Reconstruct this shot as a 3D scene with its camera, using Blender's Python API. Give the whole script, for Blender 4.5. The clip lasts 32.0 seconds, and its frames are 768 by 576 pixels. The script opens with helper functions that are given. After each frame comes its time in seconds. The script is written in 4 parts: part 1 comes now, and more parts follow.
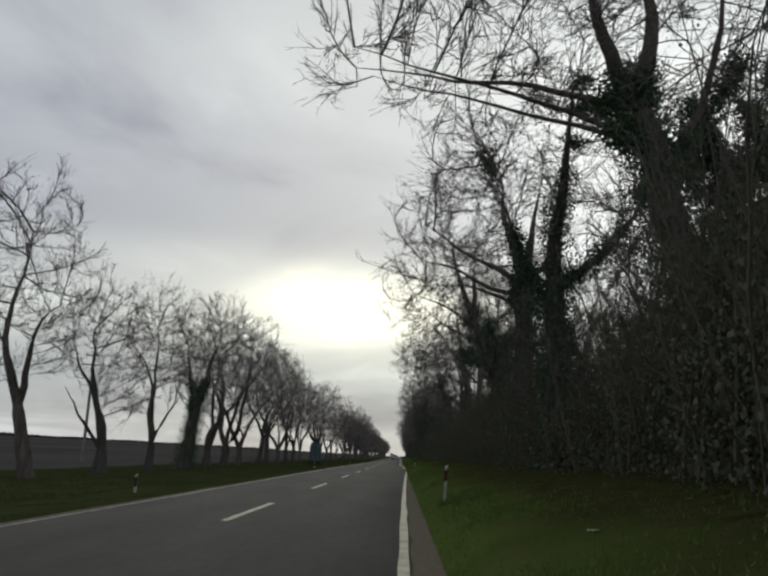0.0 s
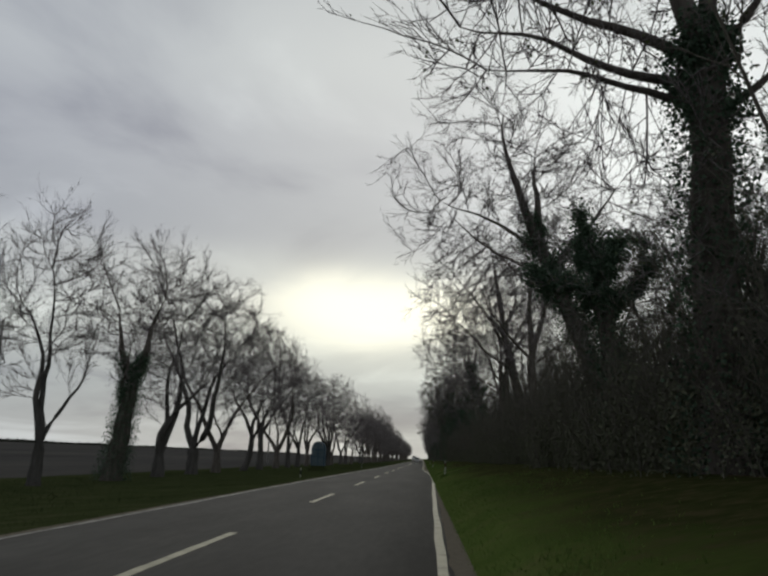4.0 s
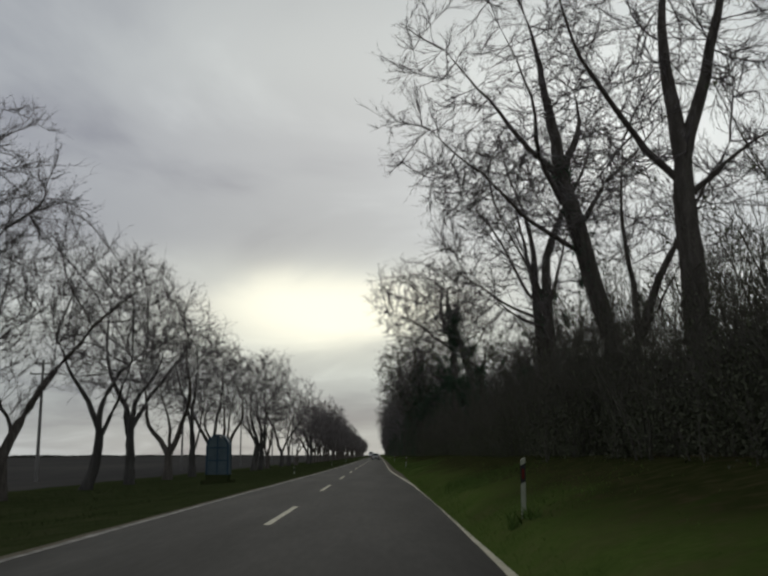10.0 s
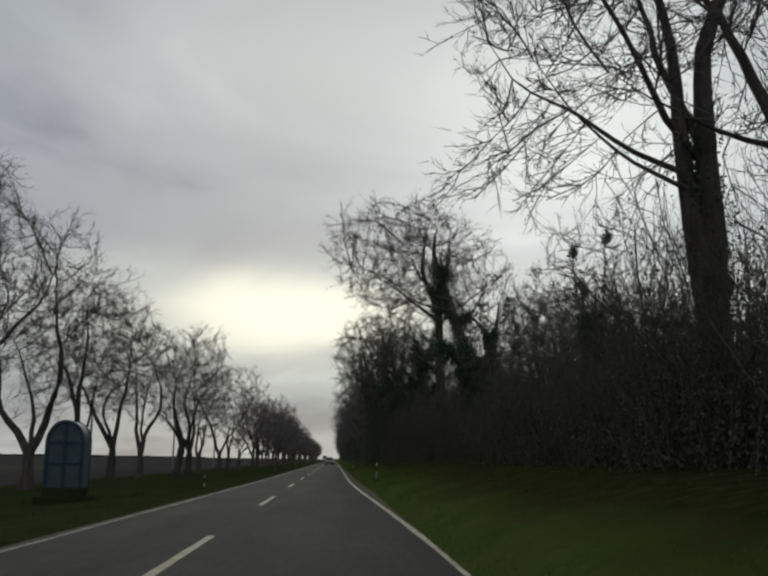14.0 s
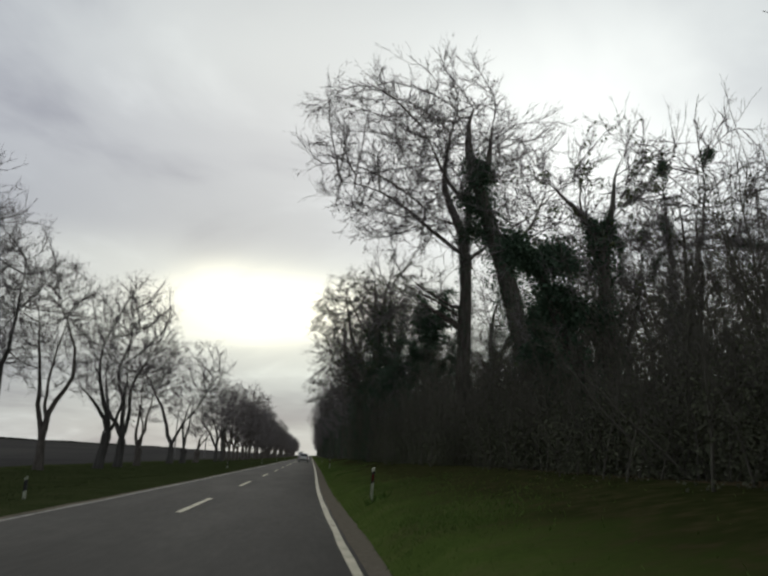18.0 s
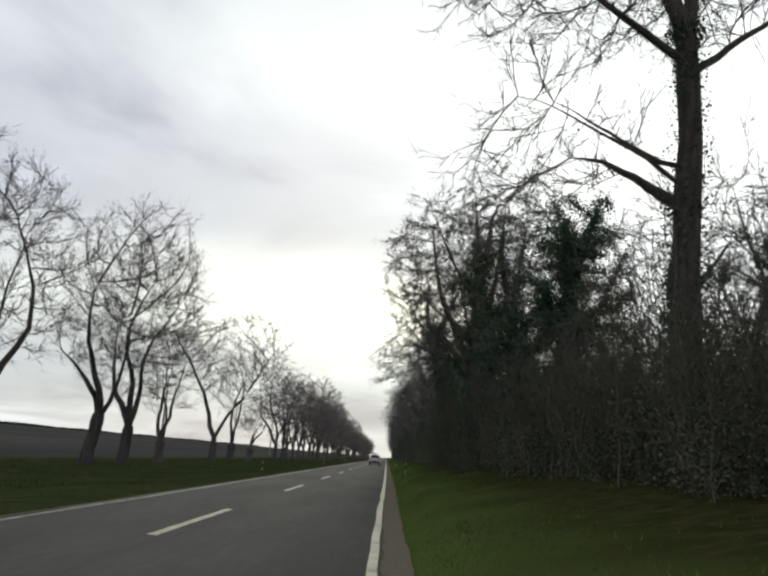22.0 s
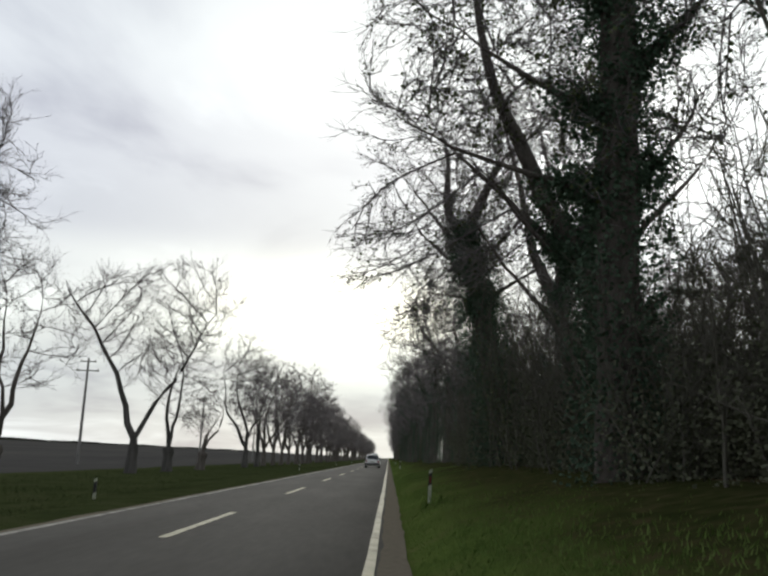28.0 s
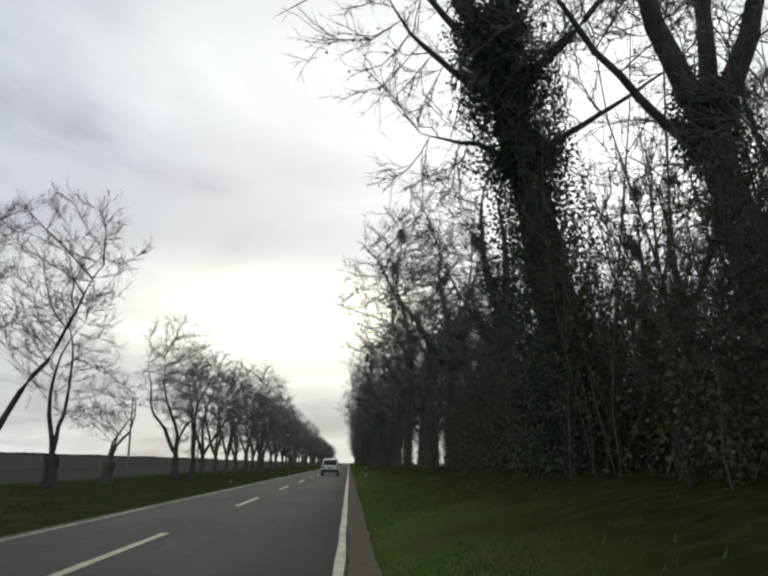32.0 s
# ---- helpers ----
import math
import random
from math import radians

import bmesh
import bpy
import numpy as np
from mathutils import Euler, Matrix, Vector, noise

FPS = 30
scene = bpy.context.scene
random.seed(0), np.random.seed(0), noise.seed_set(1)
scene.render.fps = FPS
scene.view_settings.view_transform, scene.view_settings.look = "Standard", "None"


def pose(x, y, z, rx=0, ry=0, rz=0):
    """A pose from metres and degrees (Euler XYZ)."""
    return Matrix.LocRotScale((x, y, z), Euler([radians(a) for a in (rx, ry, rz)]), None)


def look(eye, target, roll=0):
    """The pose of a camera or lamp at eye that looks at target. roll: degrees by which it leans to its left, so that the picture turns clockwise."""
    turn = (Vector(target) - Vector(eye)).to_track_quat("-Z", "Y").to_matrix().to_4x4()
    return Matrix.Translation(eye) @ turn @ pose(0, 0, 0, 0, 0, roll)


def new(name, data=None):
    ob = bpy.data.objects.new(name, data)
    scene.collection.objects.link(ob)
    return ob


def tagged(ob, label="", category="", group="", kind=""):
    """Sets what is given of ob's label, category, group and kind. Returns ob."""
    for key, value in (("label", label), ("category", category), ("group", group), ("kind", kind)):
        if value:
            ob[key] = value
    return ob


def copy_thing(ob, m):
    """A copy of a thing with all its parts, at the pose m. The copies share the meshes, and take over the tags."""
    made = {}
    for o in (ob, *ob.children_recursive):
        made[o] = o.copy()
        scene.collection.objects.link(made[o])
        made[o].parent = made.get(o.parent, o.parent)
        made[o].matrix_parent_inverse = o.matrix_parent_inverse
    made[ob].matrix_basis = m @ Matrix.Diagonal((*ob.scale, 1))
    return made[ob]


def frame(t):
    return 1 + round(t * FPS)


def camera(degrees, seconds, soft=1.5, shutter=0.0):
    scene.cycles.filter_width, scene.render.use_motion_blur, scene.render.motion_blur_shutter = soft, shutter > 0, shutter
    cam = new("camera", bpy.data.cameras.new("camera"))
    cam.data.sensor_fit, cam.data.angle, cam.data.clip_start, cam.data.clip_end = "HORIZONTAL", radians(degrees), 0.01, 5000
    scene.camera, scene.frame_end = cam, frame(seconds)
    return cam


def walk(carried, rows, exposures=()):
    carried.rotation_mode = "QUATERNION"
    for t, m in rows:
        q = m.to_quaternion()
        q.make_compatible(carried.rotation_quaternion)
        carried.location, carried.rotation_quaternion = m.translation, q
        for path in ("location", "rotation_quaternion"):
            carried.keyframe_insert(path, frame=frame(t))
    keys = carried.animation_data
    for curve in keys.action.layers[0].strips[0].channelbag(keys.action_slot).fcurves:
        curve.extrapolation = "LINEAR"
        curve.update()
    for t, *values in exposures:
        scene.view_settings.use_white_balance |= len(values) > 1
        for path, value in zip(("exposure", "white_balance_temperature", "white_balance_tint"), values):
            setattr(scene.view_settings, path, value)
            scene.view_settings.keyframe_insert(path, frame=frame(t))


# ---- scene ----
cam = camera(45.86, 32.0, soft=2.6)
EYE = 1.174
ROWS = [
    (0.0, 2.768, 0.000, 100.44, -3.28, 1.05),
    (0.5, 2.674, 2.643, 100.47, -2.27, 1.55),
    (1.0, 2.609, 5.286, 100.43, 2.32, -1.83),
    (1.5, 2.598, 7.921, 100.64, -2.19, -0.53),
    (2.0, 2.601, 10.504, 100.73, 0.43, -2.78),
    (2.5, 2.611, 13.123, 100.70, -2.51, -0.76),
    (3.0, 2.642, 15.873, 100.79, -1.75, -2.97),
    (3.5, 2.699, 18.832, 100.50, -2.78, 2.78),
    (5.5, 2.498, 30.846, 100.76, -1.78, 0.59),
    (6.0, 2.360, 33.907, 100.43, -2.51, 1.81),
    (6.5, 2.280, 37.014, 100.79, -0.58, -2.46),
    (7.0, 2.206, 40.152, 100.76, -1.49, 0.80),
    (7.5, 2.167, 43.215, 100.42, -0.89, -0.51),
    (8.0, 2.149, 46.254, 100.77, -1.49, -1.09),
    (8.5, 2.113, 49.281, 100.51, -2.85, 0.56),
    (9.0, 2.055, 52.198, 100.49, -1.81, 0.07),
    (9.5, 1.967, 55.136, 100.39, -1.14, 1.17),
    (10.0, 1.915, 58.099, 100.39, 0.19, -0.30),
    (10.5, 1.885, 60.912, 100.58, -1.46, -1.07),
    (11.0, 1.850, 63.664, 100.43, -2.30, 0.80),
    (11.5, 1.804, 66.394, 100.52, -0.89, -0.13),
    (12.0, 1.809, 69.188, 100.64, -1.38, -1.16),
    (12.5, 1.768, 71.946, 100.57, -2.62, -0.60),
    (13.0, 1.726, 74.670, 100.45, -1.77, 0.24),
    (13.5, 1.732, 77.356, 100.53, -0.45, -0.85),
    (14.0, 1.806, 80.023, 100.71, -0.86, -3.15),
    (14.5, 1.870, 82.683, 100.63, -2.21, -2.86),
    (16.5, 2.071, 93.265, 100.50, -1.74, -2.47),
    (17.0, 2.189, 95.777, 100.63, -1.10, -4.26),
    (17.5, 2.272, 98.282, 100.67, -2.06, -4.58),
    (18.0, 2.377, 100.782, 100.71, -3.30, -4.51),
    (18.5, 2.427, 103.403, 100.67, -4.43, -3.33),
    (19.0, 2.487, 105.976, 100.46, -2.02, 0.33),
    (19.5, 2.592, 108.460, 100.62, -0.03, -4.41),
    (20.0, 2.637, 111.079, 100.56, -4.96, -2.73),
    (20.5, 2.670, 113.814, 100.81, -3.15, -2.71),
    (21.0, 2.663, 116.539, 100.35, -4.26, 1.38),
    (21.5, 2.689, 119.209, 100.37, 0.32, -4.15),
    (22.0, 2.743, 121.783, 100.57, -5.27, 0.15),
    (22.5, 2.759, 124.233, 100.33, -3.08, -0.02),
    (23.0, 2.741, 126.676, 100.85, -2.57, -0.86),
    (23.5, 2.714, 129.168, 100.45, -1.49, -1.31),
    (24.0, 2.732, 131.782, 100.83, -2.60, -2.51),
    (24.5, 2.765, 134.395, 100.63, -3.01, -0.41),
    (25.0, 2.796, 136.857, 100.66, -2.41, -1.30),
    (25.5, 2.826, 139.184, 100.73, -2.55, -1.07),
    (27.5, 2.929, 148.083, 100.56, -1.53, -0.87),
    (28.0, 2.904, 150.394, 100.59, -2.97, 0.29),
    (28.5, 2.901, 152.691, 100.57, -1.42, 0.40),
    (29.0, 2.873, 155.050, 100.55, 0.03, -0.75),
    (29.5, 2.888, 157.307, 100.89, -0.78, -2.88),
    (30.0, 2.900, 159.538, 100.90, -2.59, -1.94),
    (30.5, 2.914, 161.725, 100.85, -2.83, -1.37),
    (31.0, 2.920, 163.874, 100.78, -2.21, -0.75),
    (31.5, 2.923, 165.989, 100.82, -1.73, -0.38),
    (32.0, 2.843, 168.089, 100.97, -1.73, -2.16),
]
EXPOSURES = [(t, e, 6500, 7) for t, e in ((0.0, 0.3), (3.0, 0.18), (6.0, 0.08), (14.5, -0.02), (17.0, 0.16), (19.0, 0.54), (21.0, 0.8), (23.0, 0.82), (25.0, 0.8), (28.0, 0.9), (32.0, 0.72))]
walk(cam, [(t, pose(x, y, EYE, rx, ry, rz)) for t, x, y, rx, ry, rz in ROWS], EXPOSURES)

# ---------------------------------------------------------------- world and sun
SUN_AZ, SUN_EL = -3.0, 24.0


def make_world():
    w = bpy.data.worlds.new("overcast_sky")
    w.use_nodes = True
    nt = w.node_tree
    nt.nodes.clear()
    N, L = nt.nodes.new, nt.links.new

    def val(op, a, b=None, clamp=False):
        n = N("ShaderNodeMath")
        n.operation, n.use_clamp = op, clamp
        for i, v in enumerate((a, b)):
            if v is None:
                continue
            if isinstance(v, (int, float)):
                n.inputs[i].default_value = v
            else:
                L(v, n.inputs[i])
        return n.outputs[0]

    def ramp(fac, stops, smooth=True):
        n = N("ShaderNodeValToRGB")
        n.color_ramp.interpolation = "EASE" if smooth else "LINEAR"
        e = n.color_ramp.elements
        while len(e) < len(stops):
            e.new(0.5)
        for el, (p, col) in zip(e, stops):
            el.position, el.color = p, (*col, 1)
        L(fac, n.inputs[0])
        return n.outputs[0]

    def mix(fac, a, b, kind="MIX"):
        n = N("ShaderNodeMix")
        n.data_type, n.blend_type = "RGBA", kind
        for sock, v in ((n.inputs[0], fac), (n.inputs[6], a), (n.inputs[7], b)):
            if isinstance(v, (int, float)):
                sock.default_value = v
            elif isinstance(v, tuple):
                sock.default_value = (*v, 1)
            else:
                L(v, sock)
        return n.outputs[2]

    tc = N("ShaderNodeTexCoord").outputs["Generated"]
    sep = N("ShaderNodeSeparateXYZ")
    L(tc, sep.inputs[0])
    dx, dy, dz = sep.outputs
    # cloud layer seen in perspective: direction projected on a plane overhead
    up = val("ADD", val("MAXIMUM", dz, 0.0), 0.16)
    comb = N("ShaderNodeCombineXYZ")
    L(val("DIVIDE", dx, up), comb.inputs[0])
    L(val("DIVIDE", dy, up), comb.inputs[1])
    cl = N("ShaderNodeTexNoise")
    cl.inputs["Scale"].default_value, cl.inputs["Detail"].default_value = 1.15, 7.0
    cl.inputs["Roughness"].default_value, cl.inputs["Distortion"].default_value = 0.5, 0.5
    L(comb.outputs[0], cl.inputs["Vector"])
    big = N("ShaderNodeTexNoise")
    big.inputs["Scale"].default_value, big.inputs["Detail"].default_value = 0.42, 3.0
    L(comb.outputs[0], big.inputs["Vector"])
    lumps = val("ADD", val("MULTIPLY", cl.outputs[0], 0.6), val("MULTIPLY", big.outputs[0], 0.4))
    # cloud base: height above the horizon gives the bands of an overcast evening sky
    base = ramp(val("MAXIMUM", dz, 0.0), [(0.0, (0.36, 0.38, 0.395)), (0.06, (0.37, 0.39, 0.40)), (0.12, (0.47, 0.48, 0.46)), (0.19, (0.47, 0.475, 0.47)),
                                          (0.235, (0.37, 0.375, 0.40)), (0.32, (0.42, 0.425, 0.45)), (0.42, (0.50, 0.51, 0.52)), (0.62, (0.34, 0.35, 0.37)), (1.0, (0.26, 0.265, 0.28))])
    tone = ramp(lumps, [(0.34, (0.62, 0.62, 0.68)), (0.5, (1.0, 1.0, 1.0)), (0.64, (1.5, 1.5, 1.46))])
    sky = mix(1.0, base, tone, "MULTIPLY")
    # heavier cloud away from the light
    back = ramp(val("ADD", val("MULTIPLY", dy, 0.5), 0.5), [(0.0, (0.90, 0.91, 0.94)), (0.5, (0.80, 0.81, 0.84)), (0.85, (0.98, 1.0, 1.0))])
    sky = mix(1.0, sky, back, "MULTIPLY")
    west = ramp(val("ADD", val("MULTIPLY", dx, 0.5), 0.5), [(0.28, (0.86, 0.86, 0.90)), (0.47, (1.0, 1.0, 1.0))])
    sky = mix(1.0, sky, west, "MULTIPLY")
    # the break in the cloud where the low sun shows, wide and flat
    gx = val("DIVIDE", val("ADD", dx, 0.052), 0.09)
    gz = val("DIVIDE", val("SUBTRACT", val("ADD", dz, val("MULTIPLY", val("SUBTRACT", cl.outputs[0], 0.5), 0.06)), 0.157), 0.028)
    d2 = val("ADD", val("MULTIPLY", gx, gx), val("MULTIPLY", gz, gz))
    d2 = val("ADD", d2, val("MULTIPLY", val("SUBTRACT", cl.outputs[0], 0.5), 1.8))
    ahead = val("GREATER_THAN", dy, 0.0)
    core = val("POWER", 2.718, val("MULTIPLY", val("MULTIPLY", d2, d2), -0.22))
    halo = val("POWER", 2.718, val("MULTIPLY", d2, -0.16))
    glow = val("MULTIPLY", val("ADD", val("MULTIPLY", core, 0.68), val("MULTIPLY", halo, 0.20), True), ahead, True)
    sky = mix(glow, sky, (1.10, 1.06, 0.88))
    # thinner cloud over the wood, ahead to one side
    hx = val("DIVIDE", val("SUBTRACT", dx, 0.26), 0.17)
    hz = val("DIVIDE", val("SUBTRACT", dz, 0.33), 0.13)
    e2 = val("ADD", val("MULTIPLY", hx, hx), val("MULTIPLY", hz, hz))
    e2 = val("ADD", e2, val("MULTIPLY", val("SUBTRACT", lumps, 0.5), -2.5))
    thin = val("MULTIPLY", val("POWER", 2.718, val("MULTIPLY", e2, -0.8)), val("MULTIPLY", ahead, 0.75), True)
    sky = mix(thin, sky, (1.02, 1.03, 1.0))
    nish = N("ShaderNodeTexSky")
    nish.sky_type, nish.sun_disc = "NISHITA", False
    nish.sun_elevation, nish.sun_rotation = radians(SUN_EL), radians(SUN_AZ)
    bg1, bg2, add, out = N("ShaderNodeBackground"), N("ShaderNodeBackground"), N("ShaderNodeAddShader"), N("ShaderNodeOutputWorld")
    L(sky, bg1.inputs[0])
    bg1.inputs[1].default_value = 1.0
    L(nish.outputs[0], bg2.inputs[0])
    bg2.inputs[1].default_value = 0.004
    L(bg1.outputs[0], add.inputs[0])
    L(bg2.outputs[0], add.inputs[1])
    L(add.outputs[0], out.inputs[0])
    scene.world = w


make_world()
sun = new("sun", bpy.data.lights.new("sun", "SUN"))
sun.data.energy, sun.data.angle, sun.data.color = 0.5, radians(20), (1.0, 0.95, 0.86)
sun.matrix_world = look((0, 0, 0), (-math.sin(radians(SUN_AZ)) * math.cos(radians(SUN_EL)), -math.cos(radians(SUN_AZ)) * math.cos(radians(SUN_EL)), -math.sin(radians(SUN_EL))))


# ---------------------------------------------------------------- materials
def material(name, stops, scale, rough=0.85, bump=0.0, fine=0.0, metal=0.0, spread=0.0, stretch=(1, 1, 1), detail=6.0, trans=0.0):
    """Two scales of noise pick a colour from stops; bump in metres; spread: random brightness by object or island."""
    m = bpy.data.materials.new(name)
    m.use_nodes = True
    nt = m.node_tree
    N, L = nt.nodes.new, nt.links.new
    b = nt.nodes["Principled BSDF"]
    b.inputs["Roughness"].default_value, b.inputs["Metallic"].default_value = rough, metal
    b.inputs["Specular IOR Level"].default_value = 0.0 if rough > 0.93 else 0.1 if rough > 0.85 else 0.3
    tc, mp = N("ShaderNodeTexCoord"), N("ShaderNodeMapping")
    mp.inputs["Scale"].default_value = stretch
    L(tc.outputs["Object"], mp.inputs[0])
    a, c = N("ShaderNodeTexNoise"), N("ShaderNodeTexNoise")
    a.inputs["Scale"].default_value, a.inputs["Detail"].default_value = scale, detail
    c.inputs["Scale"].default_value, c.inputs["Detail"].default_value = scale * 11.3, 4.0
    L(mp.outputs[0], a.inputs[0])
    L(mp.outputs[0], c.inputs[0])
    s = N("ShaderNodeMix")
    s.inputs[0].default_value = 0.35
    L(a.outputs[0], s.inputs[2])
    L(c.outputs[0], s.inputs[3])
    r = N("ShaderNodeValToRGB")
    e = r.color_ramp.elements
    while len(e) < len(stops):
        e.new(0.5)
    for el, (p, col) in zip(e, stops):
        el.position, el.color = p, (*col, 1)
    L(s.outputs[0], r.inputs[0])
    col = r.outputs[0]
    if spread:
        geo, add, mul, hv = N("ShaderNodeNewGeometry"), N("ShaderNodeMath"), N("ShaderNodeMath"), N("ShaderNodeHueSaturation")
        mul.operation = "MULTIPLY_ADD"
        mul.inputs[1].default_value, mul.inputs[2].default_value = spread, 1 - spread / 2
        L(geo.outputs["Random Per Island"], mul.inputs[0])
        L(mul.outputs[0], hv.inputs["Value"])
        L(col, hv.inputs["Color"])
        col = hv.outputs[0]
    L(col, b.inputs["Base Color"])
    if bump:
        bp = N("ShaderNodeBump")
        bp.inputs["Distance"].default_value = bump
        L(s.outputs[0], bp.inputs["Height"])
        L(bp.outputs[0], b.inputs["Normal"])
    if trans:
        b.inputs["Transmission Weight"].default_value = trans
    return m


BARK = material("bark", [(0.3, (0.0567, 0.0501, 0.0425)), (0.5, (0.104, 0.0926, 0.0803)), (0.7, (0.17, 0.155, 0.136))], 2.2, 0.95, 0.02, stretch=(2.84, 2.84, 0.567))
BARK_PALE = material("bark_pale", [(0.3, (0.041, 0.0389, 0.0355)), (0.5, (0.075, 0.0716, 0.0655)), (0.7, (0.123, 0.117, 0.108))], 1.8, 0.95, 0.02, stretch=(2.05, 2.05, 0.41))
TWIG = material("twig", [(0.35, (0.12, 0.107, 0.105)), (0.65, (0.21, 0.19, 0.187))], 1.1, 0.9)
IVY = material("ivy_leaf", [(0.3, (0.052, 0.086, 0.058)), (0.6, (0.084, 0.124, 0.080)), (0.8, (0.115, 0.16, 0.098))], 1.4, 0.9, spread=0.3)
BUD = material("young_leaf", [(0.3, (0.05, 0.07, 0.022)), (0.7, (0.11, 0.13, 0.05))], 1.2, 0.7, spread=0.6)
SHRUB_TWIG = material("shrub_twig", [(0.35, (0.094, 0.090, 0.074)), (0.65, (0.145, 0.136, 0.112))], 1.1, 0.95)
SHRUB_LEAF = material("shrub_leaf", [(0.3, (0.098, 0.108, 0.072)), (0.7, (0.145, 0.15, 0.10))], 1.0, 0.95, spread=0.12)
GRASS = material("grass_blade", [(0.3, (0.080, 0.130, 0.034)), (0.55, (0.118, 0.176, 0.048)), (0.75, (0.172, 0.196, 0.078))], 0.35, 0.95, spread=0.4)
GRASS_DULL = material("dull_grass_blade", [(0.3, (0.036, 0.051, 0.019)), (0.55, (0.054, 0.070, 0.028)), (0.75, (0.080, 0.083, 0.042))], 0.35, 0.95, spread=0.4)
VERGE = material("verge_turf", [(0.3, (0.044, 0.070, 0.016)), (0.5, (0.073, 0.105, 0.026)), (0.68, (0.106, 0.114, 0.042))], 0.9, 0.95, 0.012)
VERGE_DULL = material("dull_verge_turf", [(0.3, (0.026, 0.033, 0.014)), (0.5, (0.040, 0.050, 0.020)), (0.68, (0.059, 0.061, 0.031))], 0.9, 0.95, 0.012)
# brown of dead leaves, with the shade beneath the trees mixed into the colour
BANK = material("shaded_thin_turf_with_dead_leaves", [(0.3, (0.021, 0.027, 0.009)), (0.5, (0.034, 0.038, 0.014)), (0.7, (0.056, 0.049, 0.024))], 0.5, 0.95, 0.012)


def fray_and_darken(turf, bare, at, width):
    """Turf that passes into the colours of another material beyond x = at, along a ragged edge; this also paints in the
    shade towards the wood.
    """
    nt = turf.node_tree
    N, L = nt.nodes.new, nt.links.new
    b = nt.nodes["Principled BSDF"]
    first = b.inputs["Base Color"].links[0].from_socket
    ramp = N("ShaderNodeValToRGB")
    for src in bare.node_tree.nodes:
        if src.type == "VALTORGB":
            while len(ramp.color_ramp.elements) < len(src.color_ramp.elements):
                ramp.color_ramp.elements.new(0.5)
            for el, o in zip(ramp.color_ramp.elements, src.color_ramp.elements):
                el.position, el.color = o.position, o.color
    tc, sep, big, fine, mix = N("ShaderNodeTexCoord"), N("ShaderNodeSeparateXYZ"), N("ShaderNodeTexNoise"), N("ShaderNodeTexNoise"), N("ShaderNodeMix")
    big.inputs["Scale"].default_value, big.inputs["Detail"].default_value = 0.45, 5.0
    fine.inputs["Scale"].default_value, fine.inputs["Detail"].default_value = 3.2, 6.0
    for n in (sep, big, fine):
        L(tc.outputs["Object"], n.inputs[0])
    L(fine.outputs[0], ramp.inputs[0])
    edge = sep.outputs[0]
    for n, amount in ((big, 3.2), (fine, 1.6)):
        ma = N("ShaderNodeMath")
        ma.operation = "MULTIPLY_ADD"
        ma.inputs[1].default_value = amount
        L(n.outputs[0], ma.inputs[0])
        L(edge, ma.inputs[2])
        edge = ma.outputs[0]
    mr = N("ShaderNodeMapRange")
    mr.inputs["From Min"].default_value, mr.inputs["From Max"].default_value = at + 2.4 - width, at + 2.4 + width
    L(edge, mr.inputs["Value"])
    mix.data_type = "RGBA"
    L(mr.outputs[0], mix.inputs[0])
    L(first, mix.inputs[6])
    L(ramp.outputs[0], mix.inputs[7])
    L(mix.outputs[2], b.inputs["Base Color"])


# the verge browns and takes on painted shade towards the wood
fray_and_darken(VERGE, BANK, 4.4, 1.0)
LITTER = material("leaf_litter", [(0.3, (0.03, 0.024, 0.015)), (0.5, (0.06, 0.048, 0.028)), (0.7, (0.10, 0.08, 0.045))], 0.9, 0.95, 0.05)
FIELD = material("bare_field", [(0.3, (0.048, 0.047, 0.045)), (0.5, (0.068, 0.066, 0.062)), (0.7, (0.090, 0.086, 0.076))], 0.05, 0.95, 0.06, stretch=(1.02, 0.154, 1.02))
ASPHALT = material("asphalt", [(0.34, (0.042, 0.0405, 0.036)), (0.5, (0.056, 0.0545, 0.0485)), (0.66, (0.074, 0.0715, 0.063))], 0.55, 0.9, 0.004, stretch=(1.58, 0.218, 0.99))
GRAVEL = material("shoulder_gravel", [(0.3, (0.125, 0.112, 0.086)), (0.5, (0.160, 0.143, 0.110)), (0.7, (0.20, 0.178, 0.14))], 9.0, 0.95, 0.004)
LINE = material("worn_road_paint", [(0.33, (0.16, 0.148, 0.105)), (0.45, (0.35, 0.33, 0.225)), (0.62, (0.48, 0.448, 0.31))], 2.0, 0.7, 0.002)
LINE_OLD = material("faded_road_paint", [(0.33, (0.09, 0.085, 0.07)), (0.47, (0.20, 0.19, 0.165)), (0.62, (0.34, 0.33, 0.29))], 2.6, 0.8, 0.002)
POST_WHITE = material("post_plastic", [(0.3, (0.29, 0.31, 0.23)), (0.6, (0.43, 0.45, 0.35))], 3.0, 0.5)
POST_BLACK = material("post_black_band", [(0.3, (0.012, 0.012, 0.012)), (0.7, (0.03, 0.03, 0.03))], 4.0, 0.5)
REFLECT = material("red_reflector", [(0.3, (0.12, 0.014, 0.010)), (0.7, (0.19, 0.025, 0.02))], 20.0, 0.25)
